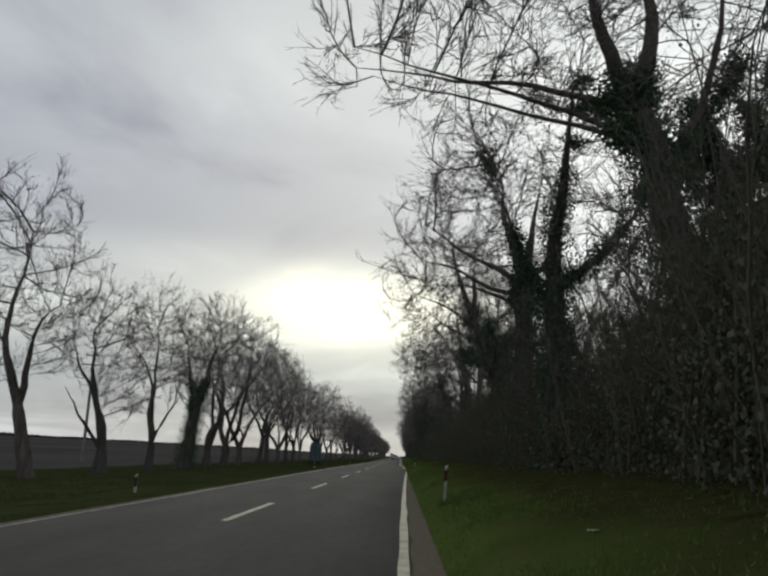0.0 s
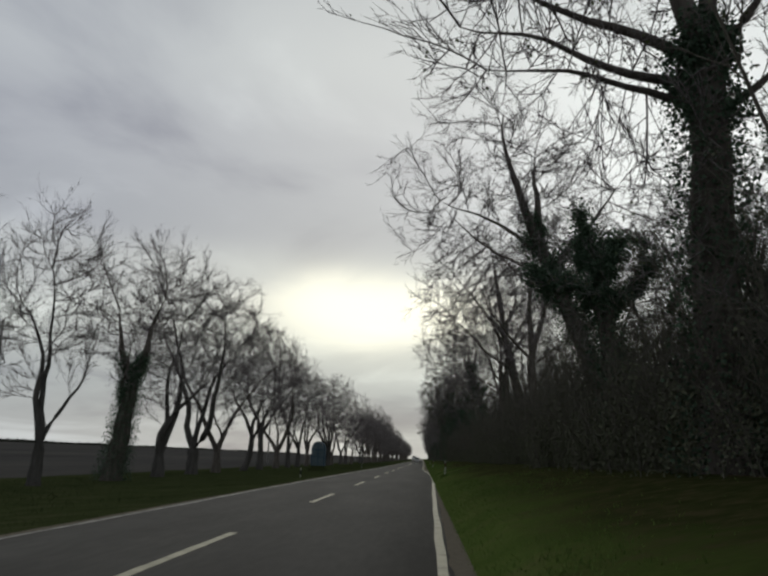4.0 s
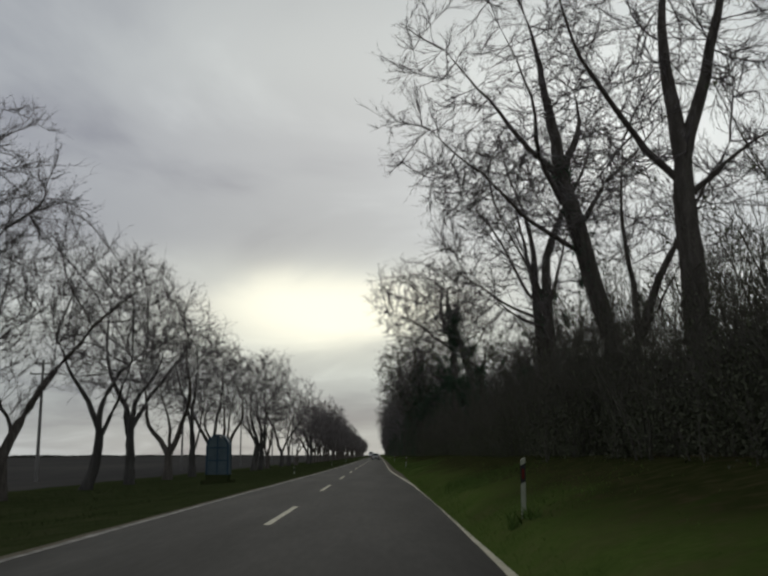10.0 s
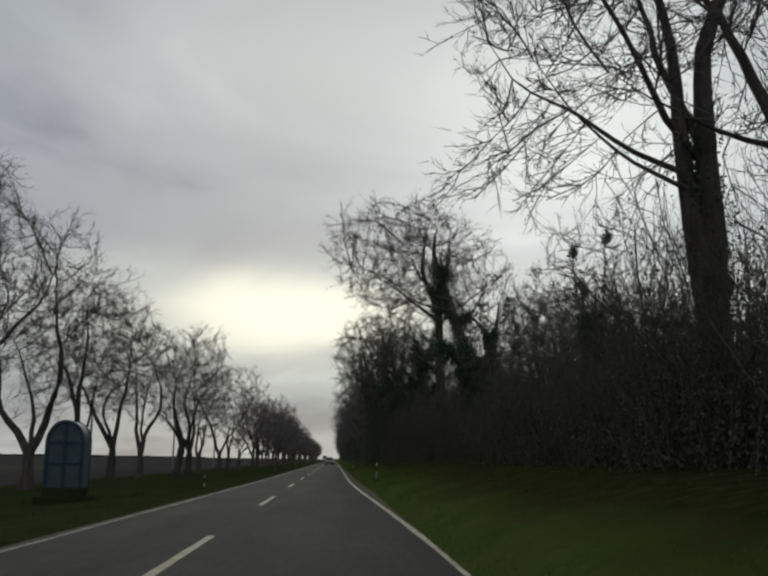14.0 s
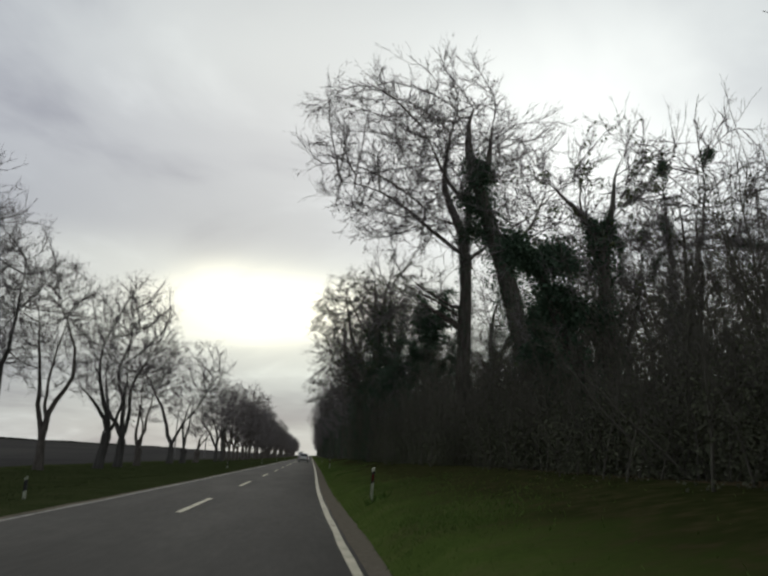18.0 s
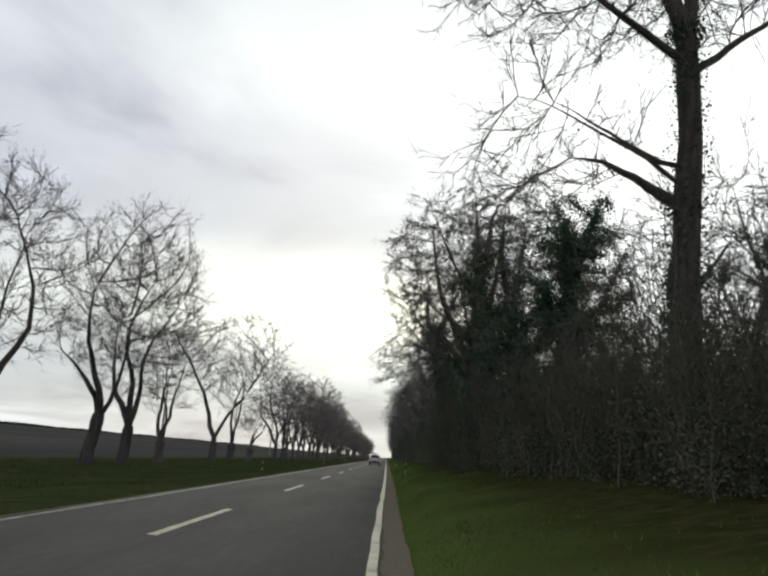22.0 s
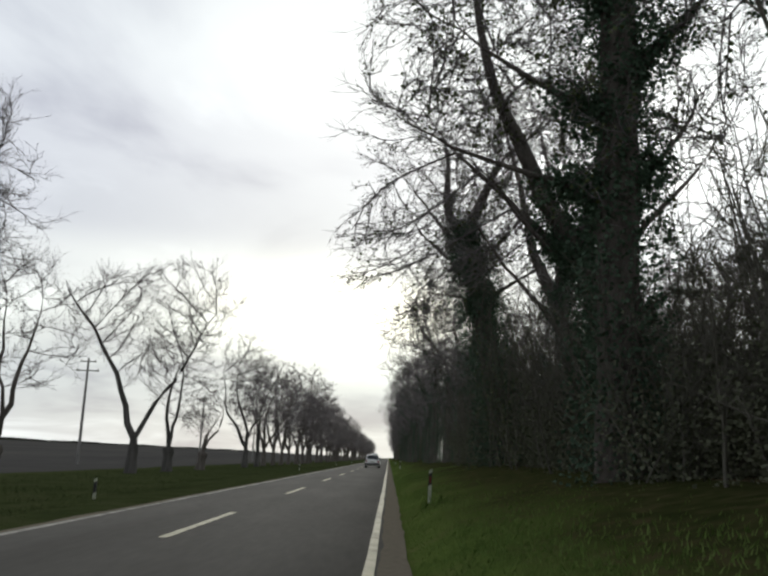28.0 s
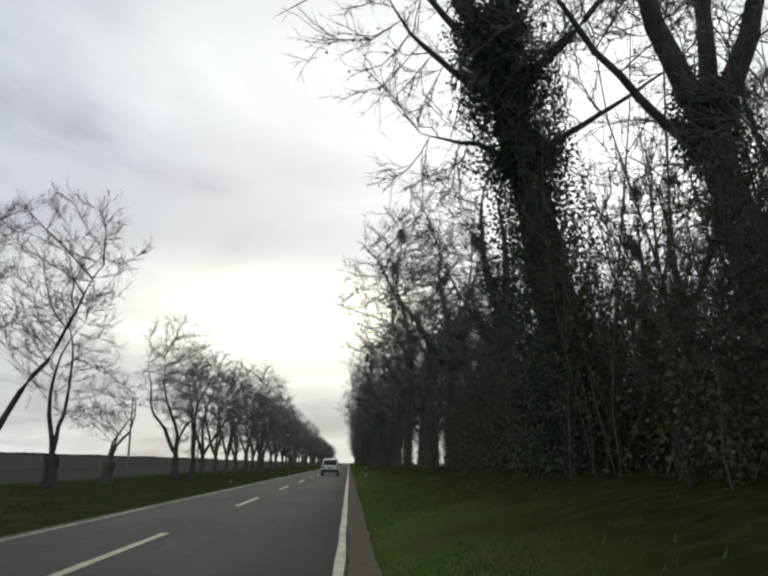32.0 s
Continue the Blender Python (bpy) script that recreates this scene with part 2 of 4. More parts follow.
BLUE = material("faded_blue_paint", [(0.3, (0.055, 0.080, 0.092)), (0.5, (0.08, 0.115, 0.130)), (0.7, (0.115, 0.15, 0.16))], 1.3, 0.6, 0.003)
BLUE_DARK = material("dark_blue_paint", [(0.3, (0.02, 0.05, 0.08)), (0.7, (0.04, 0.08, 0.11))], 2.0, 0.55)
POLE = material("grey_concrete", [(0.3, (0.14, 0.135, 0.125)), (0.7, (0.24, 0.235, 0.22))], 2.0, 0.9, 0.004)
PORCELAIN = material("insulator_glaze", [(0.3, (0.25, 0.22, 0.2)), (0.7, (0.4, 0.38, 0.35))], 6.0, 0.3)
CAR_WHITE = material("white_car_paint", [(0.3, (0.62, 0.63, 0.60)), (0.7, (0.76, 0.77, 0.74))], 1.0, 0.3)
CAR_DARK = material("dark_trim", [(0.3, (0.012, 0.012, 0.012)), (0.7, (0.03, 0.03, 0.03))], 3.0, 0.6)
CAR_GLASS = material("tinted_glass", [(0.3, (0.02, 0.024, 0.026)), (0.7, (0.03, 0.035, 0.04))], 2.0, 0.08)
TYRE = material("tyre_rubber", [(0.3, (0.012, 0.012, 0.012)), (0.7, (0.025, 0.025, 0.024))], 6.0, 0.9)
LAMP_RED = material("tail_lamp", [(0.3, (0.20, 0.015, 0.012)), (0.7, (0.3, 0.03, 0.02))], 4.0, 0.25)
CHROME = material("chrome", [(0.3, (0.6, 0.6, 0.6)), (0.7, (0.7, 0.7, 0.7))], 3.0, 0.2, metal=1.0)
FAR_WOOD = material("distant_wood", [(0.3, (0.03, 0.036, 0.03)), (0.7, (0.075, 0.075, 0.06))], 0.15, 0.95)


# ---------------------------------------------------------------- mesh helpers
def mesh_from(name, verts, faces, mats, smooth=False, slots=None):
    """A mesh from an (n, 3) array and an (m, 3) or (m, 4) array of corners."""
    me = bpy.data.meshes.new(name)
    verts, faces = np.asarray(verts, np.float32), np.asarray(faces, np.int32)
    k = faces.shape[1]
    me.vertices.add(len(verts))
    me.vertices.foreach_set("co", verts.ravel())
    me.loops.add(faces.size)
    me.loops.foreach_set("vertex_index", faces.ravel())
    me.polygons.add(len(faces))
    me.polygons.foreach_set("loop_start", np.arange(0, faces.size, k, dtype=np.int32))
    if smooth:
        me.polygons.foreach_set("use_smooth", np.ones(len(faces), bool))
    for m in mats if isinstance(mats, (list, tuple)) else [mats]:
        me.materials.append(m)
    if slots is not None:
        me.polygons.foreach_set("material_index", np.asarray(slots, np.int32))
    me.update(calc_edges=True)
    return me


def child(name, me, parent, label=""):
    ob = new(name, me)
    ob.parent = parent
    return tagged(ob, label)


def part(name, bm, mat, parent, label="", bevel=0.0):
    if bevel:
        bmesh.ops.bevel(bm, geom=bm.edges[:], offset=bevel, segments=2, affect="EDGES", clamp_overlap=True)
    me = bpy.data.meshes.new(name)
    bm.to_mesh(me)
    bm.free()
    me.materials.append(mat)
    return child(name, me, parent, label)


def box_bm(x0, x1, y0, y1, z0, z1):
    bm = bmesh.new()
    bmesh.ops.create_cube(bm, size=1, matrix=Matrix.LocRotScale(((x0 + x1) / 2, (y0 + y1) / 2, (z0 + z1) / 2), None, (x1 - x0, y1 - y0, z1 - z0)))
    return bm


def tube_bm(a, b, r0, r1, sides=10):
    a, b = Vector(a), Vector(b)
    bm = bmesh.new()
    m = Matrix.Translation((a + b) / 2) @ (b - a).to_track_quat("Z", "Y").to_matrix().to_4x4()
    bmesh.ops.create_cone(bm, cap_ends=True, segments=sides, radius1=r0, radius2=r1, depth=(b - a).length, matrix=m)
    return bm


def tubes(P, R, sides):
    """Rings of sides corners round polylines P (n, k, 3) with radii R (n, k): corners and quads."""
    n, k, _ = P.shape
    T = np.gradient(P, axis=1)
    T /= np.linalg.norm(T, axis=2, keepdims=True) + 1e-9
    ref = np.where(np.abs(T[..., 2:3]) > 0.8, np.array([1.0, 0.0, 0.0]), np.array([0.0, 0.0, 1.0]))
    U = np.cross(T, ref)
    U /= np.linalg.norm(U, axis=2, keepdims=True) + 1e-9
    V = np.cross(T, U)
    ang = np.arange(sides) * 2 * np.pi / sides
    ring = np.cos(ang)[:, None] * U[:, :, None, :] + np.sin(ang)[:, None] * V[:, :, None, :]
    verts = (P[:, :, None, :] + R[:, :, None, None] * ring).reshape(-1, 3)
    base = (np.arange(n)[:, None, None] * k + np.arange(k - 1)[None, :, None]) * sides
    j = np.arange(sides)[None, None, :]
    j1 = (j + 1) % sides
    faces = np.stack([base + j, base + j1, base + sides + j1, base + sides + j], -1).reshape(-1, 4)
    return verts, faces


def joined(pieces):
    verts, faces, off = [], [], 0
    for v, f in pieces:
        verts.append(v)
        faces.append(f + off)
        off += len(v)
    return np.concatenate(verts), np.concatenate(faces)


def unit(a):
    return a / (np.linalg.norm(a, axis=-1, keepdims=True) + 1e-9)


def shoots(rng, P, R, per, t0, spread, ratio, k, rise, wander, rr, t1=1.0, least=0.0):
    """Side branches of polylines P: per of them on each, between t0 and t1 of its length."""
    n, kp, _ = P.shape
    t = rng.uniform(t0, t1, (n, per))
    t[:, 0] = t1
    f = t * (kp - 1)
    i = np.minimum(f.astype(int), kp - 2)
    w = (f - i)[..., None]
    row = np.arange(n)[:, None]
    start = P[row, i] * (1 - w) + P[row, i + 1] * w
    tang = unit(P[row, i + 1] - P[row, i])
    rad = (R[row, i] * (1 - w[..., 0]) + R[row, i + 1] * w[..., 0]) * rr
    plen = np.linalg.norm(np.diff(P, axis=1), axis=2).sum(1)[:, None]
    side = unit(np.cross(tang, rng.normal(size=tang.shape)))
    a = np.radians(rng.uniform(spread[0], spread[1], t.shape))[..., None]
    d = unit(tang * np.cos(a) + side * np.sin(a) + np.array([0, 0, rise]))
    length = np.maximum(plen * ratio * (1.15 - 0.55 * t) * rng.uniform(0.6, 1.3, t.shape), least)
    d, start, length, rad = d.reshape(-1, 3), start.reshape(-1, 3), length.reshape(-1), rad.reshape(-1)
    return lines(rng, start, d, length, k, wander, rise), taper(rad, k)


def lines(rng, start, d, length, k, wander, rise):
    m = len(start)
    Q = np.empty((m, k, 3))
    Q[:, 0] = start
    for s in range(1, k):
        d = unit(d + rng.normal(size=(m, 3)) * wander + np.array([0, 0, rise * 0.35]))
        Q[:, s] = Q[:, s - 1] + d * (length / (k - 1))[:, None]
    return Q


def taper(rad, k, end=0.35):
    return np.maximum(rad, 0.0045)[:, None] * np.linspace(1, end, k)[None, :]


def leaf_quads(rng, at, size, fold=0.3):
    """Folded leaves (two triangles each) at the places given, turned at random."""
    n = len(at)
    u = unit(rng.normal(size=(n, 3)))
    v = unit(np.cross(u, rng.normal(size=(n, 3))))
    w = np.cross(u, v)
    s = (size * rng.uniform(0.6, 1.4, n))[:, None]
    c = np.stack([at, at + s * (0.5 * u + 0.45 * v + fold * 0.4 * w), at + s * u, at + s * (0.5 * u - 0.45 * v + fold * 0.4 * w)], 1).reshape(-1, 3)
    b = np.arange(n)[:, None] * 4
    return c, np.concatenate([b + [0, 1, 2], b + [0, 2, 3]], 0)


def along(rng, P, R, n, lo=0.0, hi=1.0, out=(0.02, 0.3)):
    """n places scattered round polylines P."""
    m, k, _ = P.shape
    i = rng.integers(0, m, n)
    f = rng.uniform(lo, hi, n) * (k - 1)
    j = np.minimum(f.astype(int), k - 2)
    w = (f - j)[:, None]
    c = P[i, j] * (1 - w) + P[i, j + 1] * w
    d = unit(rng.normal(size=(n, 3)))
    return c + d * (R[i, j] + rng.uniform(out[0], out[1], n))[:, None]


# ---------------------------------------------------------------- trees
def colonise(rng, pos, par, goals, step=0.34, kill=0.62, up=0.05, rounds=60):
    """Branches grow step by step from the nodes pos towards the free goals round them; a goal that is reached is used up."""
    pos, par = [np.asarray(p) for p in pos], list(par)
    P = np.array(pos)
    head, kids = np.zeros((len(P), 3)), np.zeros(len(P), int)
    d = np.linalg.norm(goals[:, None] - P[None], axis=2)
    near, dist = d.argmin(1), d.min(1)
    alive = dist > kill
    for _ in range(rounds):
        now = alive & (kids[near] < 3)
        if not now.any():
            break
        g, n = goals[now], near[now]
        pull = unit(g - P[n])
        total = np.zeros((len(P), 3))
        np.add.at(total, n, pull)
        idx = np.unique(n)
        kids[idx] += 1
        kids = np.concatenate([kids, np.zeros(len(idx), int)])
        aim = unit(total[idx])
        # a branch holds its course towards what lies ahead, and forks off freely to what lies aside
        hold = 1.9 * np.clip((aim * head[idx]).sum(1) * 1.4 - 0.35, 0, 1)
        way = unit(aim + head[idx] * hold[:, None] + rng.normal(0, 0.09, (len(idx), 3)) + np.array([0, 0, up]))
        Q = P[idx] + way * step
        head = np.concatenate([head, way])
        base = len(P)
        par.extend(idx.tolist())
        P = np.concatenate([P, Q])
        d = np.linalg.norm(goals[:, None] - Q[None], axis=2)
        i, m = d.argmin(1), d.min(1)
        closer = m < dist
        near, dist = np.where(closer, base + i, near), np.where(closer, m, dist)
        alive &= dist > kill
    return P, np.array(par)


def cones(A, B, r):
    """Three-sided tapering twigs from A to B."""
    n = len(A)
    t = unit(B - A)
    u = unit(np.cross(t, np.array([0.31, 0.52, 0.79])))
    v = np.cross(t, u)
    r = np.broadcast_to(r, n)[:, None]
    V = np.stack([A + r * u, A + r * (-0.5 * u + 0.866 * v), A + r * (-0.5 * u - 0.866 * v), B], 1).reshape(-1, 3)
    b = np.arange(n)[:, None] * 4
    return V, np.concatenate([b + [0, 1, 3], b + [1, 2, 3], b + [2, 0, 3]])


def lumpy(rng, d):
    """Uneven outline: a factor for each direction, from a few random lobes."""
    k = unit(rng.normal(size=(9, 3)))
    return 1 + 0.13 * np.sin((d @ k.T) * rng.uniform(2.0, 5.0, 9) + rng.uniform(0, 6, 9)).sum(1) / 2.2


def goals_in(rng, c, r, n, hollow=2.0):
    d = unit(rng.normal(size=(n, 3)))
    return c + r * d * (rng.random(n) ** (1 / (3 if hollow <= 0 else 3 + hollow)) * lumpy(rng, d))[:, None]


def tree(base, height, radius, limbs, seed, label, fork=2.2, lean=(0.0, 0.0), bend=0.0, ivy=0.0, ivy_top=0.6, leaves=0, fine=3, dens=1.0,
         bark=BARK, group="", burr=0.0, name="tree", twig=1.0, droop=0.0, crown=None, lobes=(), wrap=False, wild=0.15, curl=0.0):
    """A bare tree. limbs: (share of the trunk, x slope, y slope, length share, radius share); fork: the trunk's height in metres;
    crown and lobes: rounded spaces (x, y, z, rx, ry, rz) from the base, which the branches fill."""
    rng = np.random.default_rng(seed)
    top = tagged(new(name), label, "tree", group)
    top.location = base
    k = 9
    h = np.linspace(0, 1, k)
    tr = np.stack([lean[0] * fork * (h + curl * h * (h - 1)) + bend * np.sin(h * np.pi) + rng.normal(0, 0.02, k) * fork * 0.3 * h, lean[1] * fork * h + rng.normal(0, 0.015, k) * fork * 0.3 * h, fork * h - 0.25 * (1 - h)], 1)[None]
    swell = 1.0 + 0.28 * np.exp(-h * fork / 0.45) + burr * np.exp(-((h - 0.92) / 0.18) ** 2)
    trr = (radius * (1 - 0.28 * h) * swell)[None]
    trr[0, -2:] *= (0.98, 0.86)
    v, f = tubes(tr, trr, 12)
    rough = 1 + 0.07 * np.sin(v[:, 2] * 7 + v[:, 0] * 11) + rng.normal(0, 0.025, len(v))
    c = np.repeat(tr[0], 12, axis=0)
    v = c + (v - c) * rough[:, None]
    child("trunk", mesh_from("trunk", v, f, bark, True), top)
    if crown is None:
        crown = (lean[0] * fork, 0.0, (height + fork) / 2, 0.28 * height, 0.28 * height, (height - fork) / 2)
    spaces = [(np.array(q[:3], float), np.array(q[3:], float)) for q in (crown, *lobes)]
    LP, LR = [], []
    for share, sx, sy, ls, rs in limbs:
        fi = share * (k - 1)
        i = min(int(fi), k - 2)
        s = tr[0, i] + (tr[0, i + 1] - tr[0, i]) * (fi - i)
        slope = math.hypot(sx, sy)
        q = lines(rng, s[None], unit(np.array([[sx, sy, 1.0]])), np.array([height * ls]), 12, wild, 0.22 if slope < 0.85 else 0.06 if slope < 1.6 else -0.02)[0]
        # a limb ends where it nears the rim of the space it grows into
        out = np.min([np.linalg.norm((q - a) / b, axis=1) for a, b in spaces], axis=0)
        inside = np.flatnonzero(out < 0.82)
        last = inside[-1] if len(inside) else 11
        if last < 11:
            q = q[0] + (q - q[0]) * max(0.45, last / 11)
        LP.append(q)
        LR.append(radius * rs * (0.72 if slope > 0.7 else 1.0) * np.linspace(1, 0.12, 12) ** 1.12)
    LP, LR = np.array(LP), np.array(LR)
    for q, r in zip(LP, LR):
        child("limb", mesh_from("limb", *tubes(q[None], r[None], 8), bark, True), top)
    # nodes to grow from: the top of the trunk and the limbs beyond their foot
    seeds = np.concatenate([tr[0, 7:]] + [q[3:] for q in LP])
    # small outlying spaces fill more closely
    share = [np.prod(b) * (1.7 if np.prod(b) < 16 else 1.0) for a, b in spaces]
    vol = sum(share)
    coarse = {3: 1.0, 2: 1.25, 1: 1.7}[fine]
    n = int(np.clip(vol * 8.0 * dens / coarse ** 2, 60, 1700))
    goals = np.concatenate([goals_in(rng, a, b, int(n * q / vol) + 1, 0.7) for (a, b), q in zip(spaces, share)])
    P, par = colonise(rng, seeds, [-1] * len(seeds), goals, step=0.44 * coarse, kill=0.68 * coarse, up=0.16 - droop)
    first = len(seeds)
    rad = np.zeros(len(P))
    for i in range(len(P) - 1, first - 1, -1):
        if rad[i] == 0:
            rad[i] = (0.0135 * twig) ** 2.1
        rad[par[i]] += rad[i]
    rad = np.minimum(rad ** (1 / 2.1), radius * 0.44)
    e = np.arange(first, len(P))
    A, B, rb = P[par[e]], P[e], rad[e]
    ra = np.minimum(rad[par[e]], rb * 1.35)
    seg, sr = np.stack([A, B], 1), np.stack([ra, rb], 1)
    big = rb > 0.03
    # side shoots on the branches, and twigs on those
    thin = e[rb < 0.07]
    root = np.repeat(thin, 2)[rng.random(2 * len(thin)) < 0.86]
    m = len(root)
    way = unit(P[root] - P[par[root]])
    s0 = P[root] - (P[root] - P[par[root]]) * rng.random(m)[:, None]
    d = unit(way + unit(rng.normal(size=(m, 3))) * rng.uniform(0.3, 0.75, m)[:, None] + np.array([0, 0, (0.2 if leaves < 1500 else -0.2) - droop]))
    ln = rng.uniform(0.5, 1.15, m) * coarse
    mid = s0 + d * (ln * 0.5)[:, None]
    s1 = mid + unit(d + rng.normal(0, 0.2, (m, 3)) + np.array([0, 0, 0.1 - droop])) * (ln * 0.5)[:, None]
    shoot = np.stack([s0, mid, s1], 1)
    quads = [tubes(seg[big], sr[big], 5)] if big.any() else []
    quads += [tubes(seg[~big], sr[~big], 3), tubes(shoot, np.tile(np.array([0.0112, 0.0095, 0.0062]) * twig, (m, 1)), 3)]
    tri = []
    f0, f1, fl = s0, s1, ln
    for per, r, share in ((4, 0.0095, 0.58), (2, 0.0076, 0.62))[:fine - 1]:
        j = np.repeat(np.arange(len(f0)), per)
        a0 = f0[j] + (f1 - f0)[j] * rng.uniform(0.15, 1.0, len(j))[:, None]
        d = unit(unit(f1 - f0)[j] + unit(rng.normal(size=(len(j), 3))) * 0.7 + np.array([0, 0, 0.14 - droop]))
        fl = fl[j] * share * rng.uniform(0.6, 1.25, len(j))
        f0, f1 = a0, a0 + d * fl[:, None]
        tri.append(cones(f0, f1, r * twig))
    n_big = len(quads[0][1]) if big.any() else 0
    v4, f4 = joined(quads)
    slot = np.arange(len(f4)) < n_big
    f4, slot = np.concatenate([f4[:, [0, 1, 2]], f4[:, [0, 2, 3]]]), np.concatenate([slot, slot])
    v3, f3 = joined(tri) if tri else (np.zeros((0, 3)), np.zeros((0, 3), int))
    slot = np.concatenate([slot, np.zeros(len(f3), bool)])
    child("crown", mesh_from("crown", *joined([(v4, f4), (v3, f3)]), [TWIG, bark], False, slot.astype(int)), top, "branches and fine bare twigs")
    tw, twr = np.stack([s0, s1], 1), np.full((m, 2), 0.005)
    if leaves:
        child("foliage", mesh_from("foliage", *leaf_quads(rng, along(rng, tw, twr, leaves * (1 if leaves < 1500 else 2), 0.3, 1.0, (0.0, 0.12)), 0.065), BUD), top, "sparse young leaves")
    if ivy:
        n = int(13500 * ivy)
        a = along(rng, tr, trr, n // 2, 0.0, 1.0, (0.0, 0.24 + 0.2 * ivy))
        b = along(rng, LP, LR, n // 2, 0.0, ivy_top, (0.0, 0.16 + 0.16 * ivy))
        parts = [a, b]
        if ivy_top > 0.6 and big.any():
            parts.append(along(rng, seg[big], sr[big], int(n * 0.6 * ivy_top), 0.0, 1.0, (0.0, 0.34)))
        if wrap:
            parts.append(along(rng, seg, sr, int(n * 1.6), 0.0, 1.0, (0.0, 0.42)))
        child("ivy", mesh_from("ivy", *leaf_quads(rng, np.concatenate(parts), 0.072), IVY), top, "dark climbing ivy")
    return top


def shrub(seed, height, width, leaves, stems, label, mat=SHRUB_LEAF, size=0.12):
    rng = np.random.default_rng(seed)
    top = tagged(new("shrub"), label, "shrub", "roadside thicket")
    s = np.stack([rng.normal(0, width * 0.16, stems), rng.normal(0, width * 0.16, stems), np.full(stems, -0.2)], 1)
    d = unit(np.stack([rng.normal(0, 0.2, stems), rng.normal(0, 0.2, stems), np.ones(stems)], 1))
    P = lines(rng, s, d, height * rng.uniform(0.55, 1.15, stems), 7, 0.10, 0.02)
    R = taper(rng.uniform(0.013, 0.030, stems), 7)
    A, AR = shoots(rng, P, R, 8, 0.12, (22, 50), 0.34 if height < 6 else 0.19, 4, 0.12, 0.26, 0.55)
    B, BR = shoots(rng, A, AR, 4, 0.15, (20, 50), 0.42, 2, 0.08, 0.25, 0.6, least=0.16)
    sets = [tubes(P, R, 4), tubes(A, np.maximum(AR, 0.007), 3), tubes(B, np.maximum(BR, 0.005), 3)]
    child("stem_mass", mesh_from("stem_mass", *joined(sets), SHRUB_TWIG), top, "tangled thin stems")
    low = along(rng, P, R, leaves * 9 // 10, 0.02, 0.60, (0.0, 0.6))
    outer = along(rng, A, AR, leaves - leaves * 9 // 10, 0.0, 0.7, (0.0, 0.2))
    child("foliage", mesh_from("foliage", *leaf_quads(rng, np.concatenate([low, outer]), size), mat), top, "dark clustered leaves")
    return top


# ---------------------------------------------------------------- ground, field and road
Y0, Y1 = -120.0, 3200.0
EDGE_Y = np.arange(-110.0, 1510.0, 2.0)


def eased(ys, xs):
    v = np.interp(EDGE_Y, ys, xs)
    k = np.ones(17) / 17
    for _ in range(2):
        v = np.convolve(np.pad(v, 8, mode="edge"), k, mode="valid")
    return v


# the carriageway widens and narrows a little along its length
LINE_R = eased([8.6, 24.5, 42.5, 60.8, 83, 96, 106, 115, 135, 159, 177], [2.84, 2.88, 3.02, 3.13, 3.42, 3.54, 2.94, 2.65, 2.66, 2.78, 2.78])
ROAD_L = eased([20, 65, 90, 130, 162, 182], [-2.42, -2.58, -2.40, -1.96, -1.98, -1.98])
PROFILE = [(-3000, -0.3), (-600, -0.5), (-120, -0.75), (-40, -0.78), (-22, -0.75), (-18, -0.72), (-14.5, -0.74), (-10, -0.66), (-6.5, -0.42), (-4.2, -0.16), (-2.9, -0.035),
           (-1.95, -0.035), (-1.6, -0.12), (2.3, -0.12), (2.6, -0.035), (3.25, -0.02), (3.5, 0.10), (3.85, 0.33), (4.6, 0.52), (5.5, 0.76), (6.5, 1.0), (7.4, 1.12), (11, 1.25), (20, 1.3), (60, 1.2), (300, 0.8), (3000, 0.5)]


def ground_height(x):
    return float(np.interp(x, [p[0] for p in PROFILE], [p[1] for p in PROFILE]))


def build_ground():
    xs = sorted({p[0] for p in PROFILE} | {-12.2, -8.2, -5.3, 3.9, 4.8, 5.15, 5.9, 6.2, 6.9, 9, 13, 16})
    ys = [Y0] + list(np.arange(-60, 330, 1.6)) + list(np.arange(330, 900, 15)) + [1200, 1800, Y1]
    X, Y = np.meshgrid(xs, ys)
    Z = np.interp(X, [p[0] for p in PROFILE], [p[1] for p in PROFILE])
    rough = np.array([[noise.noise(Vector((x * 0.35, y * 0.22, 0.0))) for x in xs] for y in ys])
    side = ((X < -3.2) & (X > -40)) | ((X > 3.8) & (X < 60))
    Z = Z + side * rough * 0.05
    nx, ny = len(xs), len(ys)
    i = (np.arange(ny - 1)[:, None] * nx + np.arange(nx - 1)[None, :])
    faces = np.stack([i, i + 1, i + 1 + nx, i + nx], -1).reshape(-1, 4)
    mid = np.tile((np.array(xs[1:]) + np.array(xs[:-1])) / 2, ny - 1)
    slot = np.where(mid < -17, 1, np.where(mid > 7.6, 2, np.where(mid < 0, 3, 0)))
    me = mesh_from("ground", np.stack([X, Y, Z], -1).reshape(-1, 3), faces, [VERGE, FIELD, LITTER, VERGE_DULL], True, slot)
    tagged(new("ground", me), "grass verges, bare brown field and wood floor beside the road", "ground", kind="structure")


